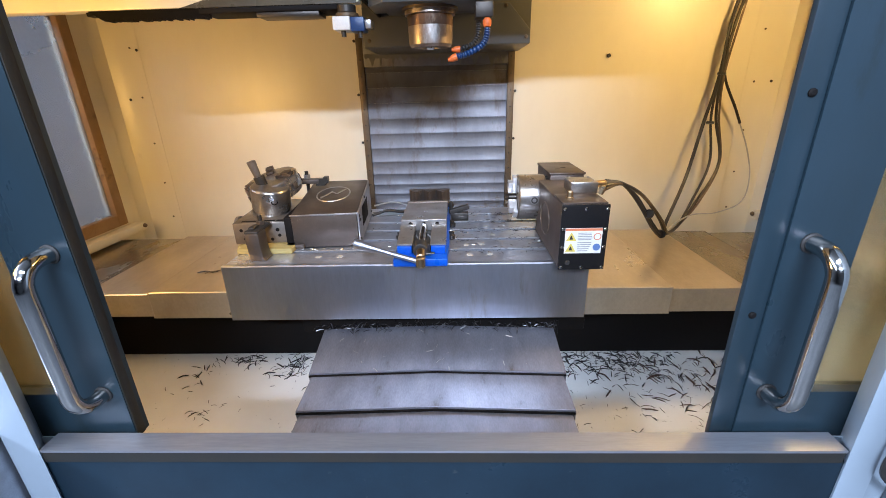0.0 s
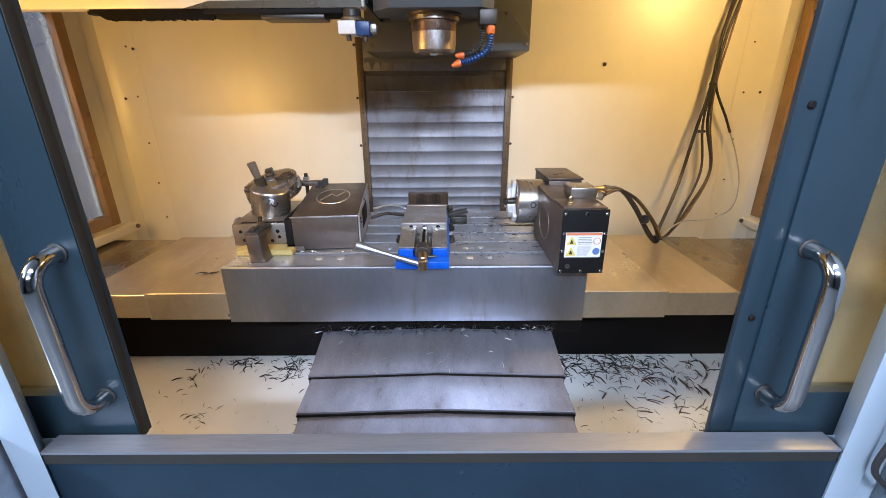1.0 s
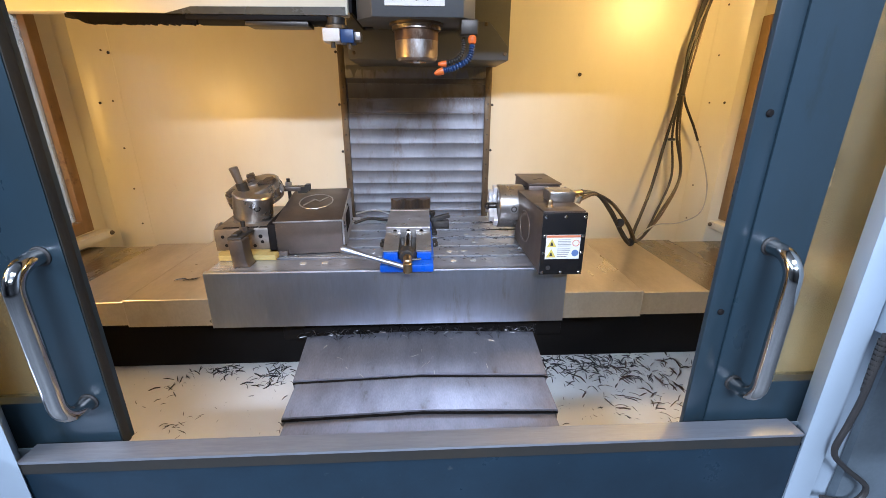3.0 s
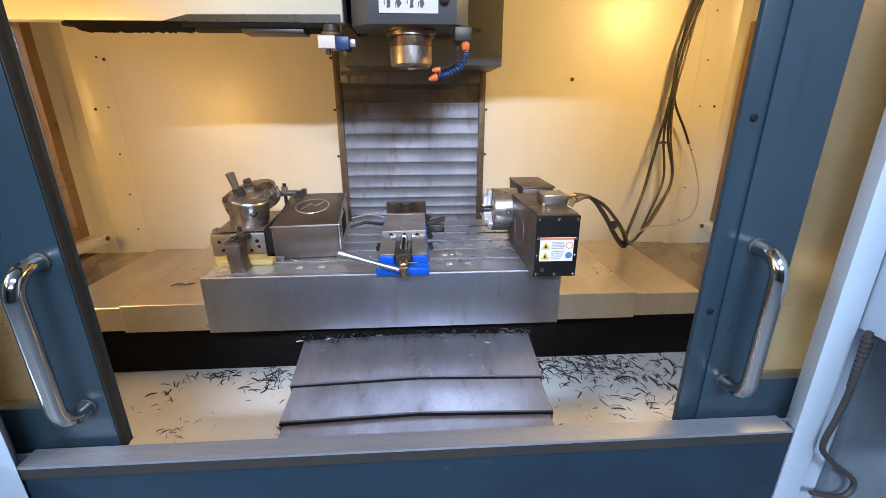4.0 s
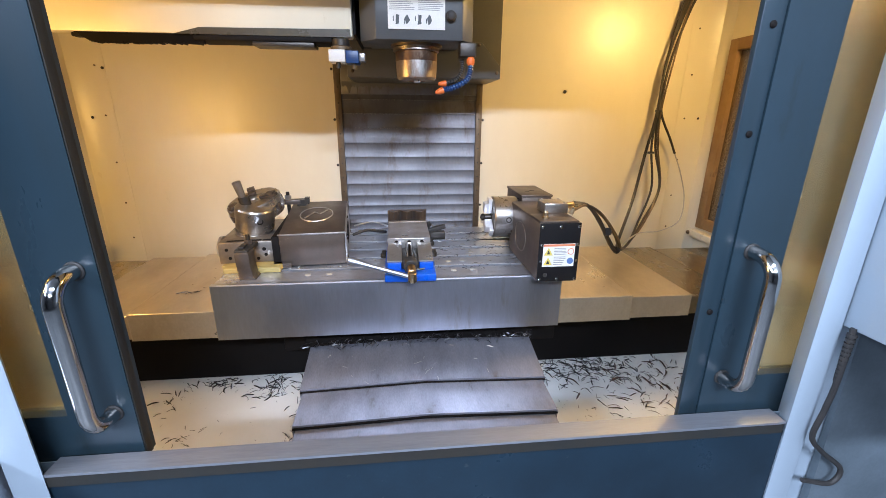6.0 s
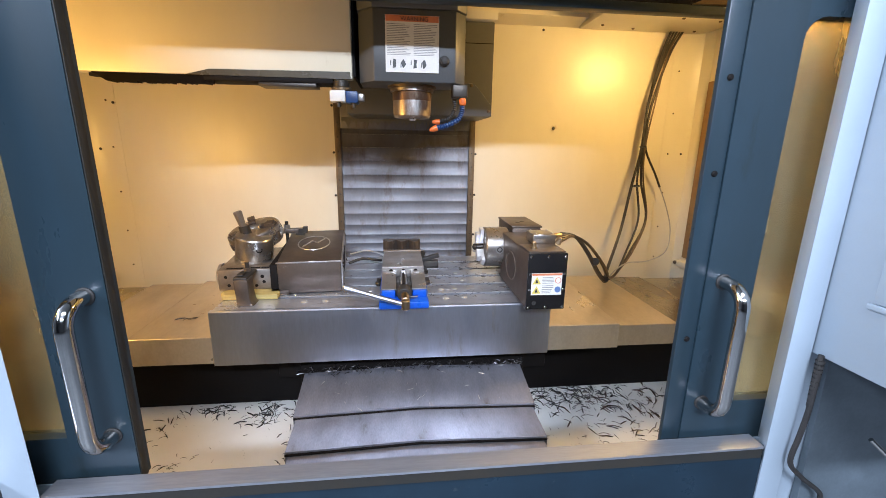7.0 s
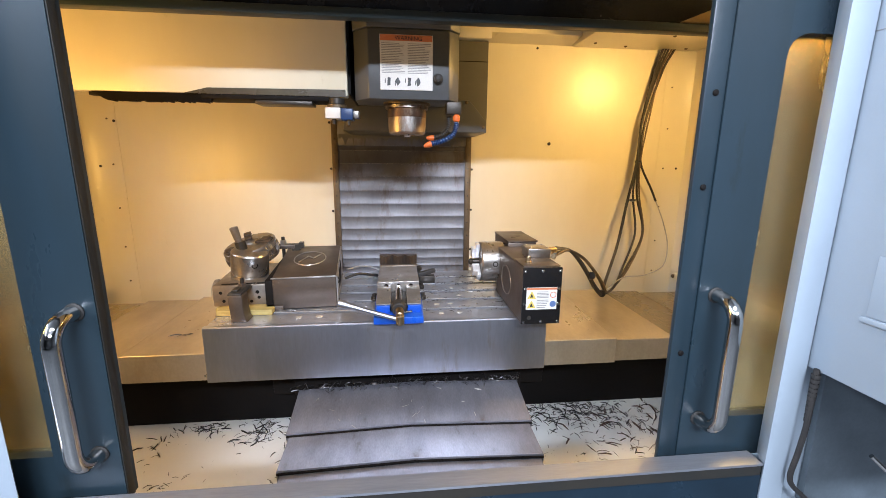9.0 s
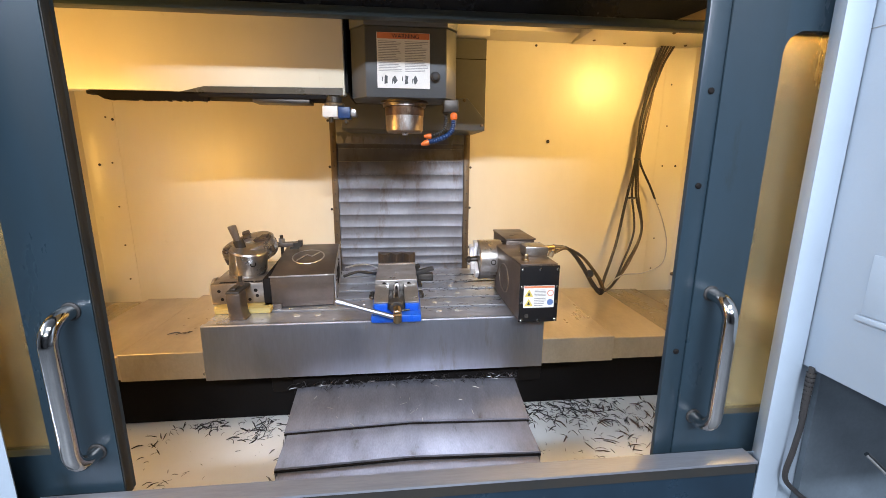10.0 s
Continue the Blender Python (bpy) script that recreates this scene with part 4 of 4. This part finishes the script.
for zt in (lz0 + 0.043, lz0 + 0.006):
    part("triangle", bm_prism([(lx0 + 0.003, zt), (lx0 + 0.037, zt), (lx0 + 0.020, zt + 0.030)], 1, YL, YL + 0.0006), M["ink_yellow"], stick)
    part("triangle_mark", bm_prism([(lx0 + 0.014, zt + 0.005), (lx0 + 0.026, zt + 0.005), (lx0 + 0.021, zt + 0.018), (lx0 + 0.018, zt + 0.018)], 1, YL - 0.0006, YL - 0.0001), M["ink_black"], stick)
part("small_print", joined(bars(lx0 + 0.041, lx1 - 0.030, lz0 + 0.044, lz1 - 0.014, 5, YL, 5, 0.35), bars(lx0 + 0.041, lx1 - 0.030, lz0 + 0.005, lz0 + 0.040, 5, YL, 6, 0.35)), M["ink"], stick)
ring = bm_tube([(lx1 - 0.015 + 0.011 * math.cos(k * math.tau / 20), YL, lz0 + 0.057 + 0.011 * math.sin(k * math.tau / 20)) for k in range(21)], 0.0014, 6)
part("sign_ring", ring, M["ink_red"], stick)
part("sign_disc", bm_lathe([(0, 0.012), (0.0006, 0.012)], (lx1 - 0.015, YL + 0.0004, lz0 + 0.021), (0, -1, 0), 20), M["ink_blue"], stick)
# raised round emblem on the side, kept as a plain ring
em = [(X0 - 0.001, 0.40 + 0.075 * math.cos(k * math.tau / 32), 1.195 + 0.060 * math.sin(k * math.tau / 32)) for k in range(33)]
part("emblem_ring", bm_tube(em, 0.0022, 6), M["body_steel"], ru, "plain cast emblem ring")
part("gear_housing", bm_box((0.452, 0.576, TZ + 0.002), (0.590, 0.84, 1.322), 0.006), M["rotary"], ru)
part("housing_cap", bm_box((0.448, 0.572, 1.3225), (0.594, 0.84, 1.332), 0.003), M["rotary"], ru)
for x, y in ((0.50, 0.66), (0.53, 0.69)):
    part("slot", bm_box((x - 0.010, y - 0.004, 1.3315), (x + 0.010, y + 0.004, 1.333), 0.0005), M["base"], ru)
part("connector_box", bm_box((0.462, 0.300, 1.309), (0.556, 0.395, 1.350), 0.005), M["chuck_bright"], ru, "small connector box")
for x, y in ((0.475, 0.315), (0.543, 0.315), (0.475, 0.38), (0.543, 0.38)):
    part("screw", screw_bm((x, y, 1.350), (0, 0, 1), 0.005, 0.004), M["machined"], ru)
part("valve", bm_lathe([(0, 0.013), (0.006, 0.013), (0.007, 0.009), (0.022, 0.009), (0.026, 0.006)], (0.440, 0.225, 1.312), (0, 0, 1), 6), M["brass"], ru, "brass breather valve")
part("fitting", bm_cyl((0.556, 0.35, 1.331), (0.60, 0.36, 1.333), 0.012, seg=12, edge=0.002), M["brass"], ru, "brass cable fitting")
part("fitting", bm_cyl((0.548, 0.262, 1.318), (0.560, 0.262, 1.345), 0.012, seg=6, edge=0.002), M["brass"], ru, "brass cable fitting")
# chuck, axis along the table
CY, CZc = 0.615, 1.226
chuck = part("chuck", bm_lathe([(0, 0.066), (0.012, 0.066), (0.0125, 0.090), (0.018, 0.094), (0.120, 0.094), (0.125, 0.089), (0.126, 0.026), (0.10, 0.022)], (0.448, CY, CZc), (-1, 0, 0), 48), M["chuck_bright"], ru, "machined steel three-jaw chuck")
part("chuck_flange", bm_lathe([(0, 0.080), (0.014, 0.080), (0.0145, 0.06)], (0.4515, CY, CZc), (-1, 0, 0), 36), M["dark_steel"], ru)
for a in (100, 220, 340):
    ca, sa = math.cos(radians(a)), math.sin(radians(a))
    u, w = Vector((0, ca, sa)), Vector((0, -sa, ca))
    steps = [(0.000, 0.016, 0.092), (0.016, 0.034, 0.070)]
    bits = []
    for h0, h1, rr in steps:
        b = bm_box((-h1, 0.026, -0.019), (-h0, rr, 0.019), 0.001)
        m = Matrix(((1, 0, 0, 0.320), (0, u.y, w.y, CY), (0, u.z, w.z, CZc), (0, 0, 0, 1)))
        bmesh.ops.transform(b, matrix=m, verts=b.verts[:])
        bits.append(b)
    part("jaw", joined(*bits), M["alloy"], chuck, "stepped bright aluminium soft jaw")
key = Vector((0, math.cos(radians(176)), math.sin(radians(176))))
part("key_socket", bm_lathe([(0, 0.013), (0.0015, 0.013), (0.002, 0.008), (-0.004, 0.0075)], Vector((0.383, CY, CZc)) + key * 0.0938, key, 16), M["dark_steel"], chuck)
part("socket_rim", bm_lathe([(0, 0.018), (0.0012, 0.017)], Vector((0.383, CY, CZc)) + key * 0.0928, key, 20), M["machined"], chuck)
part("centre_point", bm_lathe([(0, 0.014), (0.030, 0.012), (0.036, 0.017), (0.046, 0.012), (0.05, 0.004)], (0.322, CY, CZc), (-1, 0, 0), 16), M["dark_steel"], chuck)
for a in range(0, 360, 60):
    ca, sa = math.cos(radians(a + 20)), math.sin(radians(a + 20))
    part("bolt", screw_bm((0.4505, CY + 0.080 * ca, CZc + 0.080 * sa), (-1, 0, 0), 0.006, 0.012), M["dark_steel"], chuck)

# ---- flat rotary unit with the upright chuck ----
PIV = (-0.45, 0.42, TZ)
YAW = 5.0
lu = thing("rotary_table", (-0.55, 0.6, TZ), "brown-stained rotary table with an upright chuck, propped on timber", "rotary table")


def lpart(name, bm, mat, parent=None, label=""):
    return part(name, turned(bm, PIV, YAW), mat, parent or lu, label)


Z0 = TZ + 0.004
motor = lpart("motor_cover", bm_prism([(0.412, Z0), (0.412, 1.222), (0.86, 1.262), (0.86, Z0)], 0, -0.570, -0.318, 0.004), M["rotary"], None, "brown-stained motor cover")
lpart("cover_rim", bm_box((-0.574, 0.408, 1.2165), (-0.314, 0.4115, 1.2225), 0.001), M["machined"])
lpart("end_plate", bm_prism([(0.416, Z0 + 0.002), (0.416, 1.219), (0.856, 1.259), (0.856, Z0 + 0.002)], 0, -0.3175, -0.311, 0.001), M["machined"], None, "pale end plate")
lpart("vent_panel", bm_box((-0.3108, 0.52, 1.135), (-0.3095, 0.70, 1.215), 0.0005), M["base"], None, "black vent panel")
for y, z in ((0.432, 1.204), (0.445, 1.185), (0.432, 1.11), (0.84, 1.24), (0.84, 1.11), (0.62, 1.235)):
    lpart("screw", screw_bm((-0.311, y, z), (1, 0, 0), 0.006, 0.004), M["dark_steel"])
sl = (1.262 - 1.222) / (0.86 - 0.412)
em = [(-0.445 + 0.070 * math.cos(k * math.tau / 40), 0.655 + 0.100 * math.sin(k * math.tau / 40), 1.222 + (0.655 + 0.100 * math.sin(k * math.tau / 40) - 0.412) * sl) for k in range(41)]
lpart("emblem_ring", bm_tube(em, 0.0030, 6), M["machined"], None, "plain cast emblem ring")
em2 = [(-0.490, 0.60, 1.2405), (-0.455, 0.68, 1.2477), (-0.43, 0.65, 1.245), (-0.40, 0.71, 1.250)]
lpart("emblem_bar", bm_tube(em2, 0.0034, 6), M["machined"])
body = lpart("body", bm_box((-0.805, 0.440, Z0 + 0.016), (-0.602, 0.82, 1.190), 0.004), M["body_steel"], None, "stained machined body")
lpart("joint", bm_box((-0.601, 0.424, Z0 + 0.010), (-0.5705, 0.84, 1.208), 0.002), M["base"])
lpart("top_slot", bm_box((-0.775, 0.452, 1.1895), (-0.645, 0.468, 1.1912), 0.0006), M["base"])
lpart("top_slot", bm_box((-0.640, 0.452, 1.1895), (-0.608, 0.468, 1.1912), 0.0006), M["base"])
for x, z, w in ((-0.775, 1.160, 0.007), (-0.765, 1.125, 0.007), (-0.635, 1.158, 0.008), (-0.63, 1.135, 0.007), (-0.66, 1.120, 0.007), (-0.735, 1.115, 0.008)):
    lpart("hole", bm_lathe([(0, w * 0.95), (0.0008, w * 0.9)], (x, 0.4400, z), (0, -1, 0), 14), M["base"])
lpart("foot_bar", bm_box((-0.60, 0.400, Z0 - 0.002), (-0.53, 0.450, Z0 + 0.018), 0.002), M["rotary"])
lpart("side_disc", bm_lathe([(0, 0.052), (0.012, 0.050), (0.020, 0.036), (0.022, 0.01)], (-0.805, 0.52, 1.145), (-1, 0, 0), 28), M["machined"], None, "domed round side cap")
CX, CYl = -0.684, 0.590
ch = lpart("chuck", bm_lathe([(0, 0.078), (0.014, 0.078), (0.0145, 0.070), (0.026, 0.070), (0.0265, 0.076), (0.030, 0.077), (0.112, 0.077), (0.118, 0.073), (0.120, 0.060), (0.122, 0.02), (0.1222, 0.001)], (CX - 0.012, CYl, 1.190), (0.13, -0.16, 1), 48), M["chuck_bright"], None, "machined steel three-jaw chuck")
lpart("socket", bm_lathe([(0, 0.013), (0.0015, 0.013), (0.002, 0.009), (-0.006, 0.008)], (CX + 0.030, CYl - 0.0785, 1.252), (0.46, -1, -0.1), 16), M["base"], ch)
lpart("chuck_key", bm_cyl((-0.716, 0.585, 1.300), (-0.742, 0.575, 1.408), 0.011, 0.018, seg=16, edge=0.003), M["body_steel"], ch, "steel pin standing in the chuck")
lpart("key_sleeve", bm_cyl((-0.714, 0.586, 1.300), (-0.724, 0.582, 1.345), 0.022, seg=16, edge=0.002), M["dark_steel"], ch)
# ring behind the chuck
FP = Matrix.Translation((-0.684, 0.675, 1.240)) @ Vector((-0.24, -0.22, 0.94)).to_track_quat("Z", "Y").to_matrix().to_4x4()


def tilted(bm):
    bmesh.ops.transform(bm, matrix=FP, verts=bm.verts[:])
    return bm


lpart("face_ring", tilted(bm_lathe([(0, 0.085), (0.01, 0.108), (0.030, 0.112), (0.034, 0.104), (0.050, 0.104), (0.054, 0.114), (0.080, 0.114), (0.086, 0.108), (0.0865, 0.05), (0.07, 0.048)], (0, 0, 0), (0, 0, 1), 48)), M["chuck_bright"], None, "stepped steel faceplate")
for a in range(0, 360, 24):
    notch = tilted(turned(bm_box((0.098, -0.011, 0.028), (0.117, 0.011, 0.058), 0.002), (0, 0, 0), a))
    lpart("lug", notch, M["rotary"] if a % 48 else M["machined"])
for a in (30, 150, 270):
    bits = [turned(bm_box((r0_, -0.016, h0), (r1_, 0.016, h1), 0.002), (0, 0, 0), a) for r0_, r1_, h0, h1 in ((0.040, 0.112, 0.0866, 0.098), (0.070, 0.106, 0.098, 0.106))]
    lpart("jaw", tilted(joined(*bits)), M["rotary"], None, "stepped chuck jaw")
clampb = thing("step_clamp", (-0.50, 0.80, 1.25), "steel strap clamp with a stud and nut on the rotary table", "clamp")
part("strap", turned(bm_box((-0.635, 0.75, 1.272), (-0.525, 0.795, 1.292), 0.003), PIV, YAW), M["rotary"], clampb)
part("stud", turned(bm_cyl((-0.580, 0.772, 1.18), (-0.580, 0.772, 1.328), 0.008, seg=12), PIV, YAW), M["dark_steel"], clampb)
part("nut", turned(bm_cyl((-0.580, 0.772, 1.293), (-0.580, 0.772, 1.312), 0.016, seg=6), PIV, YAW), M["machined"], clampb)
part("step_block", turned(bm_prism([(-0.54, 1.262), (-0.50, 1.262), (-0.50, 1.272), (-0.485, 1.272), (-0.485, 1.300), (-0.505, 1.300), (-0.505, 1.2925), (-0.54, 1.2925)], 1, 0.755, 0.79), PIV, YAW), M["dark_steel"], clampb)
# front clamp: flared stand and strap
cl = thing("strap_clamp", (-0.66, 0.30, TZ), "oily flared steel stand with a black strap clamp on the table", "clamp")
prof = [(-0.692, TZ + 0.0005), (-0.630, TZ + 0.0005), (-0.640, TZ + 0.012), (-0.645, TZ + 0.050), (-0.645, TZ + 0.100), (-0.650, TZ + 0.106), (-0.694, TZ + 0.106), (-0.698, TZ + 0.098), (-0.694, TZ + 0.04)]
part("stand", bm_prism(prof, 1, 0.278, 0.345, 0.004), M["rotary"], cl, "flared oily steel stand")
part("strap", joined(bm_box((-0.700, 0.285, TZ + 0.1005), (-0.650, 0.41, TZ + 0.113), 0.004), bm_box((-0.690, 0.30, TZ + 0.113), (-0.668, 0.35, TZ + 0.122), 0.003)), M["rubber"], cl, "black strap")
part("stud", bm_cyl((-0.675, 0.375, TZ + 0.11), (-0.675, 0.375, TZ + 0.150), 0.008, seg=12), M["dark_steel"], cl)
part("nut", bm_cyl((-0.675, 0.375, TZ + 0.113), (-0.675, 0.375, TZ + 0.128), 0.015, seg=6), M["rotary"], cl)
single("timber_block", bm_box((-0.775, 0.350, TZ + 0.0005), (-0.562, 0.425, TZ + 0.022), 0.003), M["wood"], "rough yellow pine block under the rotary table edge", "timber block")
single("timber_block", bm_box((-0.795, 0.395, TZ + 0.0005), (-0.70, 0.428, TZ + 0.017), 0.003), M["wood"], "short rough yellow pine strip on the table", "timber block")
single("air_line", bm_tube(curve_points([(-0.32, 0.80, 1.15), (-0.24, 0.84, 1.155), (-0.16, 0.86, 1.13), (-0.145, 0.84, TZ + 0.012)]), 0.0045, 8), M["machined"], "thin grey hose from the rotary table to the vise", "hose")
single("air_line", bm_tube(curve_points([(-0.32, 0.74, 1.12), (-0.26, 0.78, 1.13), (-0.20, 0.82, TZ + 0.03), (-0.17, 0.88, TZ + 0.010)]), 0.007, 8), M["rubber"], "thin black hose from the rotary table to the vise", "hose")

# ---- vise ----
vs = thing("machine_vise", (-0.058, 0.5, TZ), "blue machine vise with bright steel jaws and crank handle", "vise")
VX = -0.058
part("base", bm_prism([(VX - 0.096, 0.205), (VX + 0.094, 0.205), (VX + 0.094, 0.30), (VX + 0.098, 0.33), (VX + 0.098, 0.95), (VX - 0.098, 0.95), (VX - 0.098, 0.33), (VX - 0.096, 0.30)], 2, TZ + 0.0005, TZ + 0.030, 0.006), M["vise_blue"], vs, "bright blue base casting")
for sx in (-1, 1):
    a, b = sorted((VX + sx * 0.034, VX + sx * 0.086))
    part("base_rail", bm_box((a, 0.255, TZ + 0.030), (b, 0.94, TZ + 0.058), 0.003), M["vise_blue"], vs)
    # sloped steel arm of the moving jaw
    part("jaw_arm", bm_prism([(0.262, TZ + 0.0585), (0.262, TZ + 0.064), (0.405, TZ + 0.088), (0.425, TZ + 0.088), (0.425, TZ + 0.0585)], 0, a - 0.002, b + 0.002, 0.001), M["machined"], vs)
part("moving_jaw", bm_prism([(0.425, TZ + 0.0585), (0.425, TZ + 0.104), (0.428, TZ + 0.107), (0.690, TZ + 0.107), (0.690, TZ + 0.0585)], 0, VX - 0.089, VX + 0.087, 0.001), M["machined"], vs, "bright steel moving jaw")
for dx in (-0.052, 0.0, 0.052):
    part("bolt_hole", bm_lathe([(0, 0.0085), (0.001, 0.0085), (0.0012, 0.006)], (VX + dx, 0.4252, TZ + 0.088), (0, -1, 0), 14), M["base"], vs)
part("jaw_plate", bm_prism([(0.691, TZ + 0.06), (0.691, TZ + 0.104), (0.694, TZ + 0.110), (0.712, TZ + 0.110), (0.712, TZ + 0.06)], 0, VX - 0.090, VX + 0.088, 0.001), M["body_steel"], vs)
wav = [(VX - 0.098, 0.89)]
for k in range(25):
    x = VX - 0.098 + k * 0.194 / 24
    wav.append((x, 0.842 + 0.020 * math.cos(k / 24 * math.tau * 3)))
wav += [(VX + 0.096, 0.89)]
part("soft_jaw", bm_prism(wav[::-1], 2, TZ + 0.059, TZ + 0.124), M["rotary"], vs, "scalloped brown soft jaw")
part("fixed_jaw", bm_box((VX - 0.094, 0.891, TZ + 0.0305), (VX + 0.092, 0.94, TZ + 0.104), 0.003), M["dark_steel"], vs)
part("screw_housing", bm_box((VX - 0.032, 0.262, TZ + 0.0305), (VX + 0.032, 0.424, TZ + 0.064), 0.004), M["dark_steel"], vs)
part("lead_screw", bm_cyl((VX, 0.44, TZ + 0.078), (VX, 0.262, TZ + 0.060), 0.016, seg=20, edge=0.002), M["chrome"], vs, "bright lead screw")
part("thrust_collar", bm_cyl((VX, 0.262, TZ + 0.060), (VX, 0.215, TZ + 0.055), 0.026, seg=20, edge=0.003), M["rubber"], vs)
crank = part("crank", bm_cyl((VX + 0.002, 0.215, TZ + 0.055), (VX + 0.004, 0.172, TZ + 0.045), 0.016, seg=20, edge=0.003), M["brass"], vs, "tarnished crank socket")
part("crank_cap", bm_cyl((VX + 0.004, 0.160, TZ + 0.018), (VX + 0.004, 0.160, TZ + 0.056), 0.016, seg=20, edge=0.004), M["brass"], crank)
part("crank_arm", bm_lathe([(0, 0.0085), (0.13, 0.0085), (0.17, 0.0115), (0.205, 0.0165), (0.222, 0.016), (0.228, 0.008)], (VX - 0.006, 0.162, TZ + 0.040), (-0.215, 0.035, 0.055), 16), M["steel"], crank, "bright tapered crank arm")
part("set_pin", bm_cyl((VX + 0.02, 0.20, TZ + 0.052), (VX + 0.05, 0.20, TZ + 0.054), 0.004, seg=8), M["dark_steel"], vs)
for x, y in ((VX + 0.105, 0.50), (VX + 0.107, 0.66), (VX - 0.107, 0.50)):
    part("hold_down_bolt", joined(bm_cyl((x, y, TZ + 0.0005), (x, y, TZ + 0.018), 0.016, seg=16, edge=0.002), bm_cyl((x, y, TZ + 0.018), (x, y, TZ + 0.030), 0.011, seg=6)), M["dark_steel"], vs)
tg = thing("edge_stop", (0.075, 0.78, TZ), "black adjustable work stop bolted behind the vise", "work stop")
part("block", bm_box((0.045, 0.745, TZ + 0.0005), (0.125, 0.79, TZ + 0.038), 0.003), M["dark_steel"], tg)
part("arm", turned(bm_box((0.035, 0.75, TZ + 0.042), (0.13, 0.772, TZ + 0.064), 0.003), (0.08, 0.76, TZ + 0.05), 12, 0, -12), M["rubber"], tg)
part("stud", bm_cyl((0.045, 0.768, TZ + 0.036), (0.045, 0.768, TZ + 0.088), 0.009, seg=12), M["dark_steel"], tg)
part("nut", bm_cyl((0.045, 0.768, TZ + 0.066), (0.045, 0.768, TZ + 0.080), 0.015, seg=6), M["dark_steel"], tg)

# ---- cables from the ceiling to the rotary indexer ----
JOIN = (1.02, 0.72, 1.005)
cb = thing("cable_bundle", (1.4, 1.1, 1.0), "oily dark cables hanging from the ceiling to the indexer", "cables")
rc = random.Random(8)


def cable(points, r, mat, lab=""):
    p = curve_points([Vector(q) for q in points], 9)
    return part("cable", bm_tube(p, r, 8), mat, cb, lab)


ENDS = [(0.60, 0.36, 1.333), (0.60, 0.355, 1.325), (0.60, 0.365, 1.34), (0.56, 0.262, 1.33)]
for k in range(5):
    o = Vector((rc.uniform(-0.022, 0.022), rc.uniform(-0.012, 0.004), 0))
    top = [(1.50 + 0.018 * k, 1.185, 2.35), (1.462 + 0.012 * k, 1.19, 2.22), (1.42 + o.x, 1.17 + o.y, 1.95), (1.392 + o.x * 0.5, 1.15 + o.y, 1.70)]
    if k < 2:
        mid = [(1.35 + o.x, 1.13, 1.45), (1.28 + o.x, 1.07, 1.20), (1.12 + o.x, 0.88, 1.02)]
    else:
        mid = [(1.395 + o.x, 1.14, 1.50), (1.385 + o.x + 0.012 * k, 1.10, 1.27), (1.29 + o.x, 0.99, 1.09), (1.13, 0.83, 1.005)]
    end = [(JOIN[0] + o.x * 0.6, JOIN[1] + o.y, JOIN[2] + 0.006 * k), (0.93 + o.x, 0.62, 1.075 + 0.012 * k), (0.80 + o.x * 0.6, 0.50, 1.215 + 0.008 * k), (0.68, 0.40, 1.318), ENDS[k % 4]]
    cable(top + mid + end, (0.0072, 0.006, 0.0064, 0.005, 0.0072)[k], (M["rubber"], M["dark_steel"], M["rubber"], M["rail"], M["dark_steel"])[k])
cable([(1.40, 1.15, 1.80), (1.415, 1.15, 1.68), (1.50, 1.16, 1.54), (1.545, 1.165, 1.46)], 0.0065, M["rubber"])
cable([(1.545, 1.165, 1.46), (1.61, 1.165, 1.33), (1.655, 1.16, 1.18), (1.60, 1.10, 1.06), (1.42, 1.00, 1.03), (1.24, 0.90, 1.05), (1.10, 0.78, 1.045), JOIN], 0.0035, M["coolant_mark"], "thin pale grey wire")
for p, d in (((1.392, 1.148, 1.70), (0.05, 0, 1)), ((1.36, 1.11, 1.47), (0.1, 0.2, 1)), ((1.0, 0.70, 1.02), (0.6, 0.6, 0.1)), ((0.86, 0.55, 1.16), (0.6, 0.5, -0.5))):
    part("cable_tie", bm_cyl(Vector(p) - Vector(d).normalized() * 0.005, Vector(p) + Vector(d).normalized() * 0.005, 0.019, seg=14), M["ink_black"], cb, "black cable tie")
